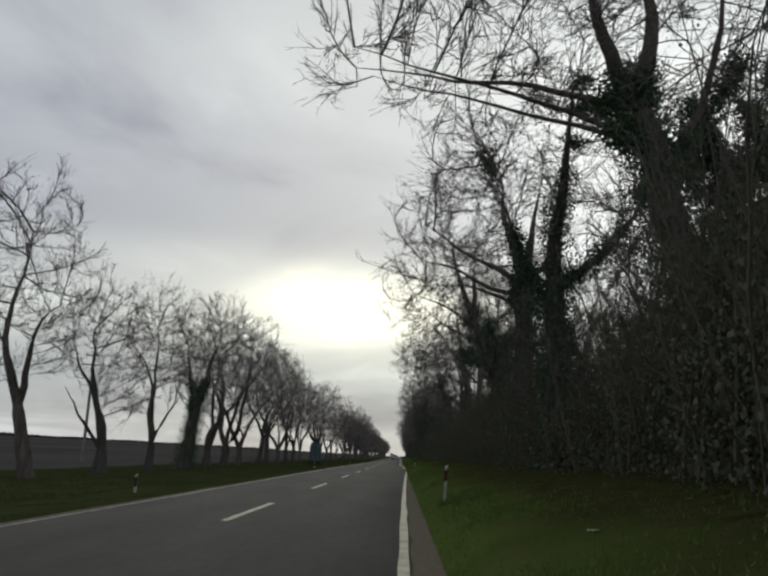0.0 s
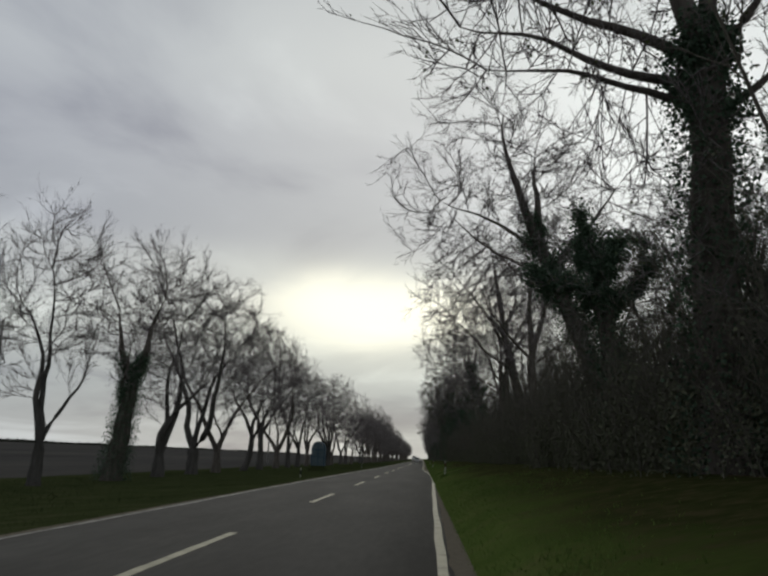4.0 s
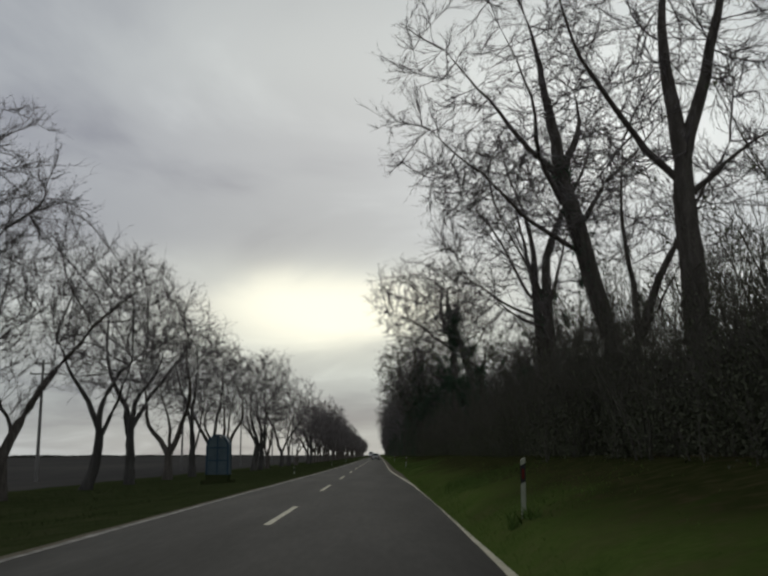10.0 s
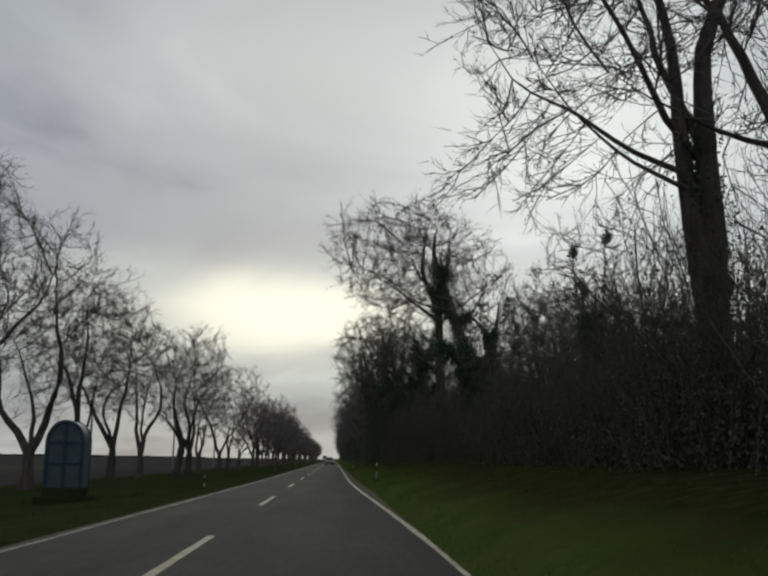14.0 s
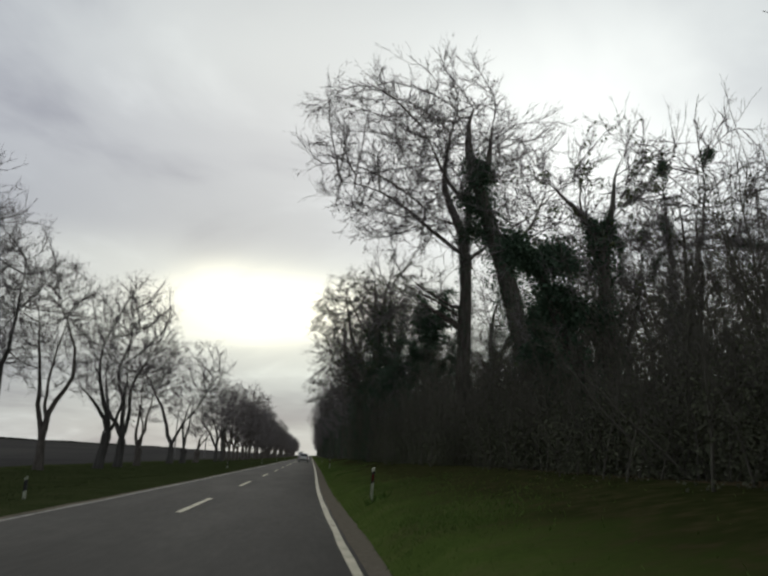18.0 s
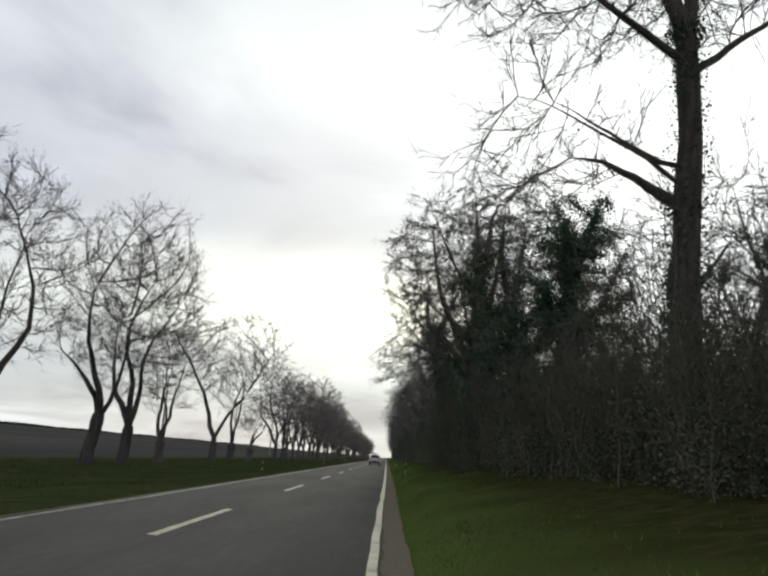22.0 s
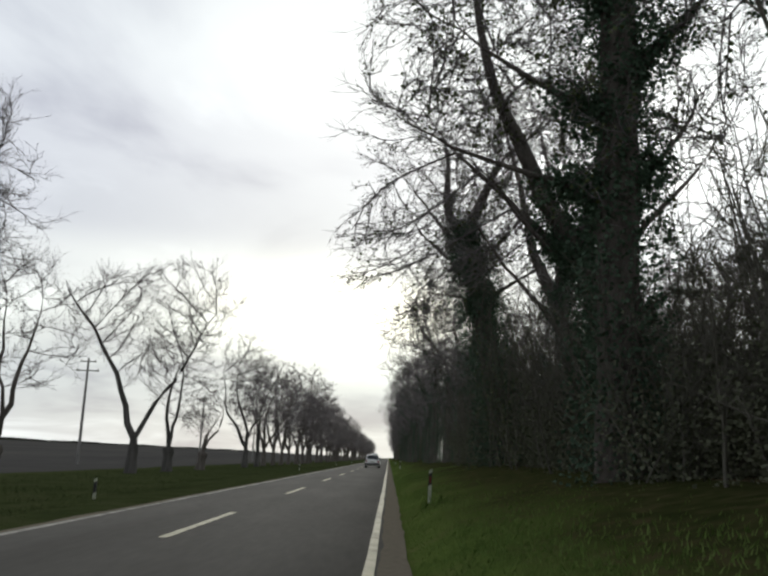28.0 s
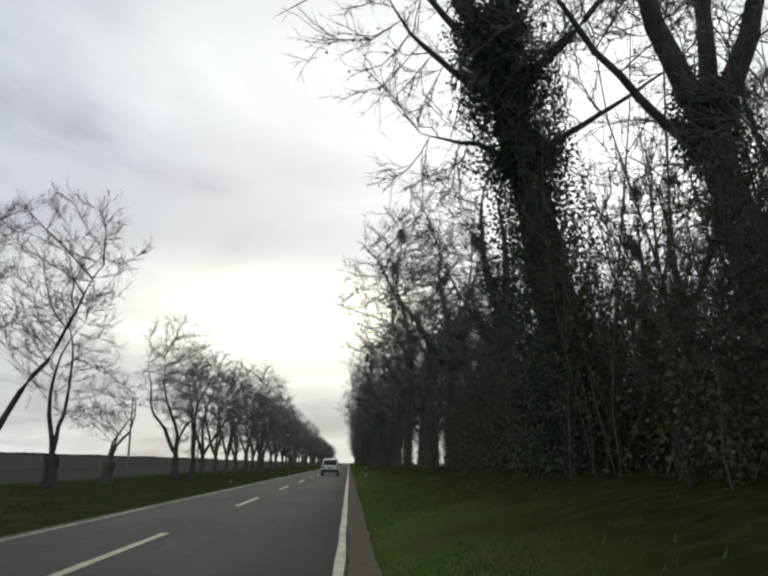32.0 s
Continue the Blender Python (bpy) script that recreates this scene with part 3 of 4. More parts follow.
def strip(name, xs, y0, y1, z, mat, parent, label, step=8.0, ragged=0.0, seed=1, follow=None):
    """A band along the road; xs are counted from the line follow."""
    rng = np.random.default_rng(seed)
    ys = np.arange(y0, y1 + step, step)
    X = np.tile(np.array(xs, float), (len(ys), 1))
    if follow is not None:
        X += np.interp(ys, EDGE_Y, follow)[:, None]
    if ragged:
        X[:, 0] += rng.normal(0, ragged, len(ys))
        X[:, -1] += rng.normal(0, ragged, len(ys))
    n, m = X.shape
    V = np.stack([X, np.repeat(ys[:, None], m, 1), np.tile(np.array(z, float), (n, 1))], -1).reshape(-1, 3)
    i = np.arange(n - 1)[:, None] * m + np.arange(m - 1)[None, :]
    return child(name, mesh_from(name, V, np.stack([i, i + 1, i + 1 + m, i + m], -1).reshape(-1, 4), mat, True), parent, label)


def build_road():
    road = tagged(new("road"), "straight two-lane grey asphalt road with worn white markings", "road", kind="structure")
    ys = np.arange(-100.0, 1500.0, 4.0)
    lo, hi = np.interp(ys, EDGE_Y, ROAD_L), np.interp(ys, EDGE_Y, LINE_R) + 0.2
    cols = [(lo - 0.03, -0.10), (lo, -0.012), (lo * 0.5, -0.004), (lo * 0.0, 0.0), (hi * 0.5, -0.004), (hi, -0.012), (hi + 0.03, -0.10)]
    V = np.stack([np.stack([x, ys, np.full(len(ys), z)], 1) for x, z in cols], 1).reshape(-1, 3)
    i = np.arange(len(ys) - 1)[:, None] * 7 + np.arange(6)[None, :]
    child("carriageway", mesh_from("carriageway", V, np.stack([i, i + 1, i + 8, i + 7], -1).reshape(-1, 4), ASPHALT, True), road, "worn grey asphalt")
    strip("edge_line", [-0.06, 0.06], -100, 1498, [-0.004, -0.0045], LINE, road, "continuous white edge line", 2.0, 0.008, 1, LINE_R)
    strip("shoulder", [0.10, 0.25, 0.44], -100, 1498, [-0.0085, 0.0, 0.006], GRAVEL, road, "sandy gravel shoulder", 0.8, 0.014, 3, LINE_R)
    strip("shoulder", [-0.13, -0.06, 0.03], -100, 1498, [-0.02, -0.004, -0.006], GRAVEL, road, "pale gravel edge", 1.6, 0.02, 4, ROAD_L)
    strip("edge_line", [0.05, 0.17], -100, 1498, [-0.0068, -0.0062], LINE_OLD, road, "faded broken-up edge line", 2.0, 0.012, 5, ROAD_L)
    dash = None
    for i in range(-4, 60):
        y = DASH0 + 14.774 * i
        if dash is None:
            bm = bmesh.new()
            bmesh.ops.create_grid(bm, x_segments=2, y_segments=14, size=0.5, matrix=Matrix.Diagonal((0.12, 5.62, 1, 1)))
            rng = random.Random(5)
            for v in bm.verts:
                if abs(v.co.x) > 0.05:
                    v.co.x += rng.uniform(-0.006, 0.006)
                v.co.z = 0.004
            dash = part("dash", bm, LINE, road)
        else:
            d = child("dash", dash.data, road)
            d.location = (0, y + 2.81, 0)
            continue
        dash.location = (0, y + 2.81, 0)


DASH0 = 59.213 - 4 * 14.774
build_ground()
build_road()


POST_X = [3.8, 3.74, 3.86, 3.73, 3.79] + [3.8] * 5
POST_Y = [-30.1, 19.9, 70.7, 121.0, 169.7, 219.7, 269.7, 319.7, 369.7, 419.7]


# ---------------------------------------------------------------- verge grass
def grass(name, bands, seed, label, mat=GRASS):
    """bands: (x0, x1, y0, y1, tufts per square metre, blade length)."""
    rng = np.random.default_rng(seed)
    V = []
    for x0, x1, y0, y1, per, size in bands:
        n = int((x1 - x0) * (y1 - y0) * per)
        x, y = rng.uniform(x0, x1, n), rng.uniform(y0, y1, n)
        z = np.interp(x, [p[0] for p in PROFILE], [p[1] for p in PROFILE]) - 0.02
        # blades thin out in patches on the bank, baring its brown, shade-darkened turf
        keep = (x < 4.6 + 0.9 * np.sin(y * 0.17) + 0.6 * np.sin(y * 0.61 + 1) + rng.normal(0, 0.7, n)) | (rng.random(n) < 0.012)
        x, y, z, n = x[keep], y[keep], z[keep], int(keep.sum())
        at = np.stack([x, y, z], 1)
        s = size * rng.uniform(0.5, 1.5, n)[:, None]
        a = rng.uniform(0, 2 * np.pi, n)
        side = np.stack([np.cos(a), np.sin(a), 0 * a], 1)
        tip = at + s * unit(np.stack([rng.normal(0, 0.45, n), rng.normal(0, 0.45, n), np.ones(n)], 1))
        w = 0.12 * s
        V.append(np.stack([at - side * w, at + side * w, tip], 1).reshape(-1, 3))
    V = np.concatenate(V)
    tagged(new(name, mesh_from(name, V, np.arange(len(V)).reshape(-1, 3), mat)), label, "grass", kind="stuff")


grass("grass", [(3.25, 4.6, -3, 215, 650, 0.045), (4.6, 7.6, -3, 215, 210, 0.06), (3.3, 7.5, 215, 400, 12, 0.12)] + [(3.62, 4.05, q - 0.55, q - 0.04, 420, 0.17) for q in POST_Y], 11, "short green verge grass beside the wood")
grass("grass", [(-5.2, -2.3, 0, 260, 110, 0.045), (-9, -5.2, 0, 260, 40, 0.07), (-16.5, -9, 5, 280, 16, 0.10)], 12, "dull green verge grass along the field side", GRASS_DULL)


# ---------------------------------------------------------------- tree row on the field side
ROW_X = -13.7
FIELD_ROW = [
    # y, height, radius, fork, lean, limbs, label, extra
    (40.2, 14.6, 0.36, 3.2, (-0.28, 0.0), [(1, -0.45, 0.1, 0.62, 0.62), (1, 0.16, -0.1, 0.66, 0.60), (0.7, -0.6, 0.2, 0.4, 0.4)], "tall bare tree with a curved leaning trunk", {}),
    (49.9, 11.4, 0.40, 1.4, (0.0, 0.0), [(1, -0.10, 0.1, 0.70, 0.66), (1, 0.52, -0.1, 0.62, 0.58), (0.9, -0.5, 0.2, 0.4, 0.35)], "bare tree with twin trunks rising from the base", {}),
    (59.8, 12.5, 0.30, 1.8, (0.04, 0.0), [(1, -0.22, 0.0, 0.64, 0.6), (1, 0.30, 0.1, 0.66, 0.6), (0.9, 0.1, 0.3, 0.5, 0.4)], "slim bare tree forked low above the grass", {}),
    (69.5, 14, 0.55, 5.2, (0.14, 0.0), [(1, -0.35, 0.0, 0.30, 0.5), (1, 0.12, 0.1, 0.36, 0.5), (1, 0.42, -0.1, 0.30, 0.45), (0.8, -0.6, 0.1, 0.22, 0.3)], "cut-back tree with a thick ivy-clad trunk and antler-like limbs", dict(ivy=1.3, ivy_top=0.35, dens=0.7)),
    (78.7, 15, 0.42, 1.5, (0.0, 0.0), [(1, -0.20, 0.0, 0.66, 0.66), (1, 0.34, 0.1, 0.68, 0.64), (1, 0.08, 0.4, 0.6, 0.5)], "bare tree with twin trunks from a low fork", {}),
    (88.2, 16, 0.46, 1.9, (0.0, 0.0), [(1, -0.30, 0.1, 0.66, 0.6), (1, 0.14, -0.2, 0.68, 0.55), (1, 0.34, 0.2, 0.62, 0.5)], "bare tree with a thick stump-like base and three limbs", dict(burr=0.3)),
    (97.2, 13.5, 0.40, 1.7, (0.0, 0.0), [(1, -0.52, 0.0, 0.66, 0.62), (1, 0.22, 0.1, 0.70, 0.62), (0.95, 0.5, 0.3, 0.4, 0.35)], "bare tree with a wide V-shaped fork", {}),
    (108.2, 13, 0.33, 3.4, (0.20, 0.0), [(1, -0.25, 0.1, 0.52, 0.6), (1, 0.20, -0.1, 0.58, 0.6), (0.85, 0.55, 0.1, 0.45, 0.45)], "bare tree with a bent trunk leaning towards the road", dict(bend=0.25)),
    (116.9, 14.3, 0.36, 3.6, (-0.02, 0.0), [(1, -0.28, 0.1, 0.60, 0.6), (1, 0.10, 0.0, 0.66, 0.6), (1, 0.36, -0.1, 0.58, 0.5), (0.8, -0.6, 0.0, 0.4, 0.35)], "straight bare tree with a fan-shaped crown", {}),
    (127.6, 13.3, 0.40, 1.9, (0.0, 0.0), [(1, -0.32, 0.0, 0.66, 0.62), (1, 0.40, 0.1, 0.70, 0.62), (1, 0.05, 0.3, 0.5, 0.4)], "bare tree forked in a V beside the blue shelter", {}),
    (138.2, 13.3, 0.36, 2.6, (-0.04, 0.0), [(1, -0.24, 0.1, 0.64, 0.6), (1, 0.26, 0.0, 0.66, 0.6), (0.8, 0.6, 0.2, 0.4, 0.35)], "bare tree standing at the blue shelter", {}),
    (147.2, 13.5, 0.36, 2.4, (0.03, 0.0), [(1, -0.15, 0.1, 0.66, 0.62), (1, 0.28, 0.0, 0.62, 0.55), (1, -0.4, -0.2, 0.5, 0.4)], "bare tree with upright limbs", {}),
    (157.7, 13, 0.34, 1.8, (0.0, 0.0), [(1, -0.20, 0.1, 0.68, 0.62), (1, 0.30, 0.0, 0.70, 0.62), (1, 0.02, 0.3, 0.6, 0.45)], "bare tree with twin upright limbs", {}),
    (169.2, 13, 0.38, 2.8, (0.16, 0.0), [(1, -0.2, 0.1, 0.58, 0.6), (1, 0.22, 0.0, 0.64, 0.62), (0.9, 0.5, 0.0, 0.45, 0.4)], "bare tree with a burred leaning trunk", dict(burr=0.35)),
    (179.5, 13.5, 0.38, 2.4, (0.06, 0.0), [(1, -0.3, 0.1, 0.60, 0.6), (1, 0.12, 0.0, 0.64, 0.6), (1, 0.4, 0.1, 0.60, 0.5)], "bare tree with spreading limbs", dict(burr=0.2)),
    (189.1, 10, 0.34, 1.6, (0.0, 0.0), [(1, -0.2, 0.1, 0.60, 0.5), (1, 0.12, 0.0, 0.62, 0.5), (1, 0.3, 0.1, 0.5, 0.4)], "small bare tree on a stump-like base", dict(burr=0.45, dens=0.8)),
    (209.8, 16, 0.40, 2.3, (0.02, 0.0), [(1, -0.62, 0.0, 0.72, 0.62), (1, 1.35, 0.1, 0.72, 0.66)], "bare tree with a wide open V of two limbs", dict(dens=0.85, wild=0.22, crown=(0.8, 0.0, 11.0, 5.9, 4.2, 4.2))),
    (220.5, 11, 0.42, 1.9, (0.0, 0.0), [(1, -0.12, 0.1, 0.66, 0.42), (1, 0.30, 0.0, 0.72, 0.36)], "bare tree with two thin limbs on a swollen stump", dict(burr=0.5, dens=0.7)),
    (230.8, 7.5, 0.42, 1.6, (0.10, 0.0), [(1, -0.3, 0.1, 0.62, 0.36), (1, 0.25, 0.0, 0.62, 0.34), (1, 0.0, 0.3, 0.55, 0.3)], "low cut-back tree with sprouting shoots", dict(burr=0.5, dens=0.7)),
    (252.5, 13, 0.36, 2.2, (0.0, 0.0), [(1, -0.62, 0.1, 0.66, 0.6), (1, 0.10, 0.0, 0.64, 0.55), (1, 0.34, 0.0, 0.6, 0.5)], "bare tree with a low spreading crown", {}),
    (262.1, 13, 0.34, 2.0, (0.0, 0.0), [(1, -0.36, 0.1, 0.62, 0.6), (1, 0.36, 0.0, 0.66, 0.6)], "bare tree forked in a V", {}),
]
left_trees = []
for n, (y, hh, r, fk, ln, limbs, label, extra) in enumerate(FIELD_ROW):
    y *= 1.0085
    hh *= 1.0 if y < 90 else 1.12
    x = float(np.interp(y, [40, 75, 100, 150, 162, 170, 181, 205, 222, 250], [-13.7, -13.9, -14.6, -14.9, -15.0, -13.6, -13.6, -14.6, -14.1, -13.3]))
    y += float(np.interp(y, [100, 118, 129, 139, 159, 171, 181, 190, 212, 222, 240], [0.3, 2.0, 2.6, 1.8, 2.5, 1.2, -2.0, -1.0, 1.0, -1.0, 0.0]))
    opts = dict(fine=3, droop=0.0, wild=0.17, dens=1.2, bark=BARK_PALE if n % 3 else BARK)
    opts.update(extra)
    limbs = [(a, b * (0.6 if b > 0 else 1.0), c, d, e) for a, b, c, d, e in limbs]
    tx = sum(b * d for a, b, c, d, e in limbs) * hh * 0.2 + ln[0] * fk
    low = max(0.26 * hh, 0.8 * fk)
    opts.setdefault("crown", (tx, 0.0, (hh + low) / 2, 0.25 * hh + 0.3 * abs(tx), 0.26 * hh, (hh - low) / 2 - 0.3))
    left_trees.append(tree((x, y, ground_height(x) - 0.02), hh, r, limbs, 100 + n, label, fork=fk, lean=ln, group="tree row on the field side", **opts))

# lighter trees for the far end of both sides
far_kinds = []
for n in range(4):
    rr = random.Random(40 + n)
    limbs = [(1, rr.uniform(-0.6, -0.2), rr.uniform(-0.3, 0.3), 0.66, 0.6), (1, rr.uniform(0.1, 0.5), rr.uniform(-0.3, 0.3), 0.68, 0.6), (1, rr.uniform(-0.2, 0.2), rr.uniform(-0.4, 0.4), 0.6, 0.5)]
    t = tree((ROW_X, 273 + 10.2 * n, -0.75), 14.0, 0.34, limbs, 300 + n, "bare roadside tree in the far part of the row", fork=2.2, group="tree row on the field side", fine=2, twig=1.6, crown=(0.0, 0.0, 8.4, 4.4, 4.4, 5.6), droop=0.05, dens=0.8)
    far_kinds.append(t)
far_light = tree((ROW_X, 430.0, -0.75), 14.0, 0.34, [(1, -0.4, 0.1, 0.66, 0.6), (1, 0.3, -0.2, 0.68, 0.6), (1, 0.0, 0.3, 0.6, 0.5)], 310, "bare roadside tree in the far part of the row", fork=2.2, group="tree row on the field side", fine=1, twig=2.6, crown=(0.0, 0.0, 8.4, 4.4, 4.4, 5.6), droop=0.05, dens=0.7)
y, n = 314.0, 0
while y < 1000:
    rr = random.Random(n)
    s = rr.uniform(0.98, 1.32)
    m = pose(ROW_X + rr.uniform(-0.6, 0.6), y, -0.75, 0, 0, rr.uniform(0, 360))
    c = copy_thing(far_kinds[n % 4] if y < 425 else far_light, m)
    c.scale = (s, s, s)
    y += rr.uniform(8.0, 12.5)
    n += 1


# ---------------------------------------------------------------- tall trees along the wood
WOOD = [
    # x, y, height, radius, fork, (lean, curl), limbs, ivy, ivy_top, leaves, label, crown spaces (x, z, rx, rz)
    (9.7, 19.0, 19, 0.45, 7.9, (-0.27, 0.2), [(1, -0.75, 0.0, 0.34, 0.72), (1, 0.25, 0.2, 0.46, 0.5), (0.97, -2.2, 0.2, 0.40, 0.30), (0.90, -3.4, -0.1, 0.36, 0.26), (0.86, -2.2, 0.3, 0.34, 0.24), (0.8, 0.9, 0.2, 0.4, 0.4)], 1.3, 0.15, 0,
     "leaning ivy-clad tree with long boughs over the verge", [(4.1, 10.6, 4.4, 2.3), (8.6, 12.6, 3.8, 3.6)]),
    (10.8, 22.2, 12.5, 0.28, 7.0, (0.0, 0.0), [(1, -0.3, 0.0, 0.34, 0.6), (1, 0.35, 0.1, 0.34, 0.6), (0.8, 0.8, 0.1, 0.3, 0.4)], 1.6, 0.9, 0,
     "tree wholly hung with dark ivy beside its leaning neighbour", [(10.9, 8.6, 1.7, 3.5)]),
    (7.4, 26.8, 16, 0.40, 5.3, (-0.05, 0.0), [(1, -0.22, 0.0, 0.46, 0.7), (1, 1.05, 0.2, 0.42, 0.66), (0.9, -0.9, 0.2, 0.28, 0.4)], 1.3, 0.62, 900,
     "forked tree smothered in dark ivy", [(6.6, 10.2, 3.2, 3.6), (10.2, 10.6, 3.0, 3.4)]),
    (7.8, 37.6, 17, 0.46, 7.6, (-0.03, 0.0), [(1, -0.35, 0.0, 0.36, 0.6), (1, 0.12, 0.1, 0.38, 0.55), (0.97, -1.3, 0.2, 0.36, 0.42), (0.93, -2.4, -0.1, 0.36, 0.36), (0.98, 0.8, 0.1, 0.34, 0.5), (0.86, -2.6, 0.2, 0.3, 0.3), (0.84, 1.7, 0.1, 0.26, 0.3)], 1.3, 0.12, 500,
     "broad-crowned tree with ivy round its trunk", [(5.9, 11.0, 4.3, 4.4)]),
    (8.6, 48.5, 9.0, 0.34, 5.4, (-0.16, 0.0), [(1, -0.5, 0.0, 0.26, 0.6), (1, 0.4, 0.1, 0.26, 0.6), (0.9, -1.0, 0.3, 0.22, 0.4), (0.85, 1.0, 0.2, 0.22, 0.4)], 1.0, 0.85, 300,
     "squat tree hung with masses of ivy", [(7.4, 6.9, 2.0, 1.7)]),
    (10.8, 57.6, 18, 0.40, 8.6, (-0.44, 0.1), [(1, -0.5, 0.0, 0.40, 0.62), (1, 0.05, 0.2, 0.40, 0.55), (0.95, -1.5, 0.1, 0.38, 0.40), (0.85, -2.2, 0.2, 0.3, 0.3), (0.72, -2.4, -0.1, 0.26, 0.24), (0.62, 2.4, 0.1, 0.34, 0.2), (0.9, 0.9, 0.0, 0.36, 0.36)], 1.2, 0.25, 0,
     "tall ivy-clad tree leaning over the verge", [(5.8, 11.7, 4.1, 4.6), (9.6, 11.8, 3.2, 3.2), (3.2, 7.2, 1.4, 1.0)]),
    (13.2, 66.0, 12.5, 0.20, 5.0, (-0.30, 0.0), [(1, -0.8, 0.0, 0.5, 0.8), (1, 0.1, 0.1, 0.5, 0.6)], 0.0, 0.0, 0,
     "slim bare tree bending out of the wood", [(11.0, 9.2, 3.2, 3.4)]),
    (9.5, 79.2, 18, 0.36, 7.0, (-0.03, 0.0), [(1, -0.22, 0.0, 0.44, 0.66), (1, 0.42, 0.1, 0.44, 0.55), (0.92, -0.9, 0.2, 0.36, 0.40), (0.86, 0.95, -0.1, 0.36, 0.36)], 0.0, 0.0, 0,
     "tall bare tree with a clean forked trunk", [(9.6, 12.4, 3.8, 5.2)]),
    (8.5, 84.4, 13, 0.24, 3.4, (0.30, 0.0), [(1, 0.5, 0.1, 0.52, 0.66), (1, 0.0, 0.0, 0.46, 0.5), (0.9, 1.0, 0.2, 0.36, 0.4)], 0.0, 0.0, 0,
     "bare tree leaning into the wood", [(11, 9.0, 3.0, 4.0)]),
    (10.6, 88.2, 18.4, 0.38, 9.6, (-0.25, 0.1), [(1, -0.22, 0.0, 0.40, 0.66), (0.98, 0.45, 0.1, 0.36, 0.46), (0.95, -0.9, 0.1, 0.34, 0.46), (0.84, -1.05, -0.1, 0.38, 0.42), (0.70, -1.2, 0.2, 0.38, 0.36), (0.8, 0.9, 0.1, 0.32, 0.36)], 0.2, 0.05, 0,
     "tall bare tree with long fanned boughs", [(6.7, 13.2, 4.5, 4.6)]),
    (8.6, 92.8, 12.8, 0.22, 5.0, (-0.02, 0.0), [(1, -0.35, 0.0, 0.5, 0.5), (1, 0.12, 0.2, 0.5, 0.45), (0.95, -1.3, 0.0, 0.42, 0.36)], 0.0, 0.0, 0,
     "slim bare tree among its neighbours", [(7.4, 9.4, 3.2, 3.8)]),
    (9.5, 97.6, 17, 0.34, 6.4, (-0.03, 0.0), [(1, -0.06, 0.0, 0.52, 0.72), (0.3, -0.10, 0.03, 0.74, 0.88), (1, -0.8, 0.1, 0.42, 0.46), (0.95, -1.2, 0.0, 0.42, 0.38), (0.9, -1.5, 0.2, 0.34, 0.32), (0.84, -2.2, -0.2, 0.28, 0.26)], 0.2, 0.1, 700,
     "bare tree with twin upright stems", [(7.2, 12.0, 3.9, 4.2), (10.4, 13.0, 3.2, 3.6), (5.5, 7.2, 1.9, 1.2)]),
    (10.2, 109.0, 6.5, 0.24, 3.4, (0.0, 0.0), [(1, -0.2, 0.0, 0.4, 0.6), (1, 0.3, 0.1, 0.4, 0.6)], 0.6, 0.6, 0,
     "broken ivy-clad stump of a tree", [(10.2, 5.8, 1.2, 1.4)]),
    (9.5, 127.6, 8.0, 0.28, 4.2, (-0.03, 0.0), [(1, -0.35, 0.0, 0.34, 0.6), (1, 0.3, 0.1, 0.4, 0.6), (1, 0, 0.4, 0.36, 0.5), (0.8, 0.9, 0.2, 0.34, 0.4)], 1.1, 0.9, 200,
     "ivy-smothered tree with upright spires", [(8.75, 4.7, 0.5, 1.5), (9.6, 4.9, 0.5, 1.6)]),
    (9.5, 121.8, 11.5, 0.22, 5.4, (-0.08, 0.0), [(1, -0.3, 0.0, 0.42, 0.66), (1, 0.35, 0.1, 0.4, 0.6), (0.9, -0.9, 0.2, 0.3, 0.4)], 0.3, 0.3, 1300,
     "slim tree with a sparse half-leafed crown", [(9.0, 7.6, 2.1, 2.2)]),
    (9.6, 121.2, 6.8, 0.16, 4.6, (-0.50, 0.0), [(1, -0.5, 0.0, 0.2, 0.6), (1, 0.4, 0.1, 0.2, 0.6)], 0.5, 0.9, 0,
     "slim leaning tree with a head wholly of ivy", [(6.9, 6.0, 0.8, 0.5), (8.0, 5.2, 1.0, 1.0)]),
    (13.6, 127.0, 10.5, 0.20, 3.8, (0.02, 0.0), [(1, -0.2, 0.0, 0.5, 0.7), (1, 0.3, 0.1, 0.5, 0.6), (0.9, -0.8, 0.2, 0.4, 0.4)], 0.0, 0.0, 300,
     "tall slim tree with a haze of fine twigs", [(13.4, 7.4, 3.0, 3.0)]),
    (15.8, 121.5, 10.0, 0.20, 3.6, (0.0, 0.0), [(1, -0.3, 0.0, 0.5, 0.7), (1, 0.2, 0.1, 0.5, 0.6)], 0.0, 0.0, 200,
     "slim bare tree behind the thicket", [(15.6, 7.2, 3.2, 3.0)]),
    (11.3, 135.6, 17, 0.42, 11.0, (-0.28, 0.5), [(1, -0.45, 0.0, 0.24, 0.66), (1, 0.3, 0.1, 0.24, 0.55), (0.9, -1.5, 0.1, 0.26, 0.4), (0.82, -2.2, 0.2, 0.26, 0.32), (0.75, 1.0, 0.0, 0.3, 0.36)], 1.9, 0.3, 300,
     "leaning tree with ivy climbing into its crown", [(6.4, 13.2, 4.1, 4.0), (10.2, 11.6, 2.8, 3.2)]),
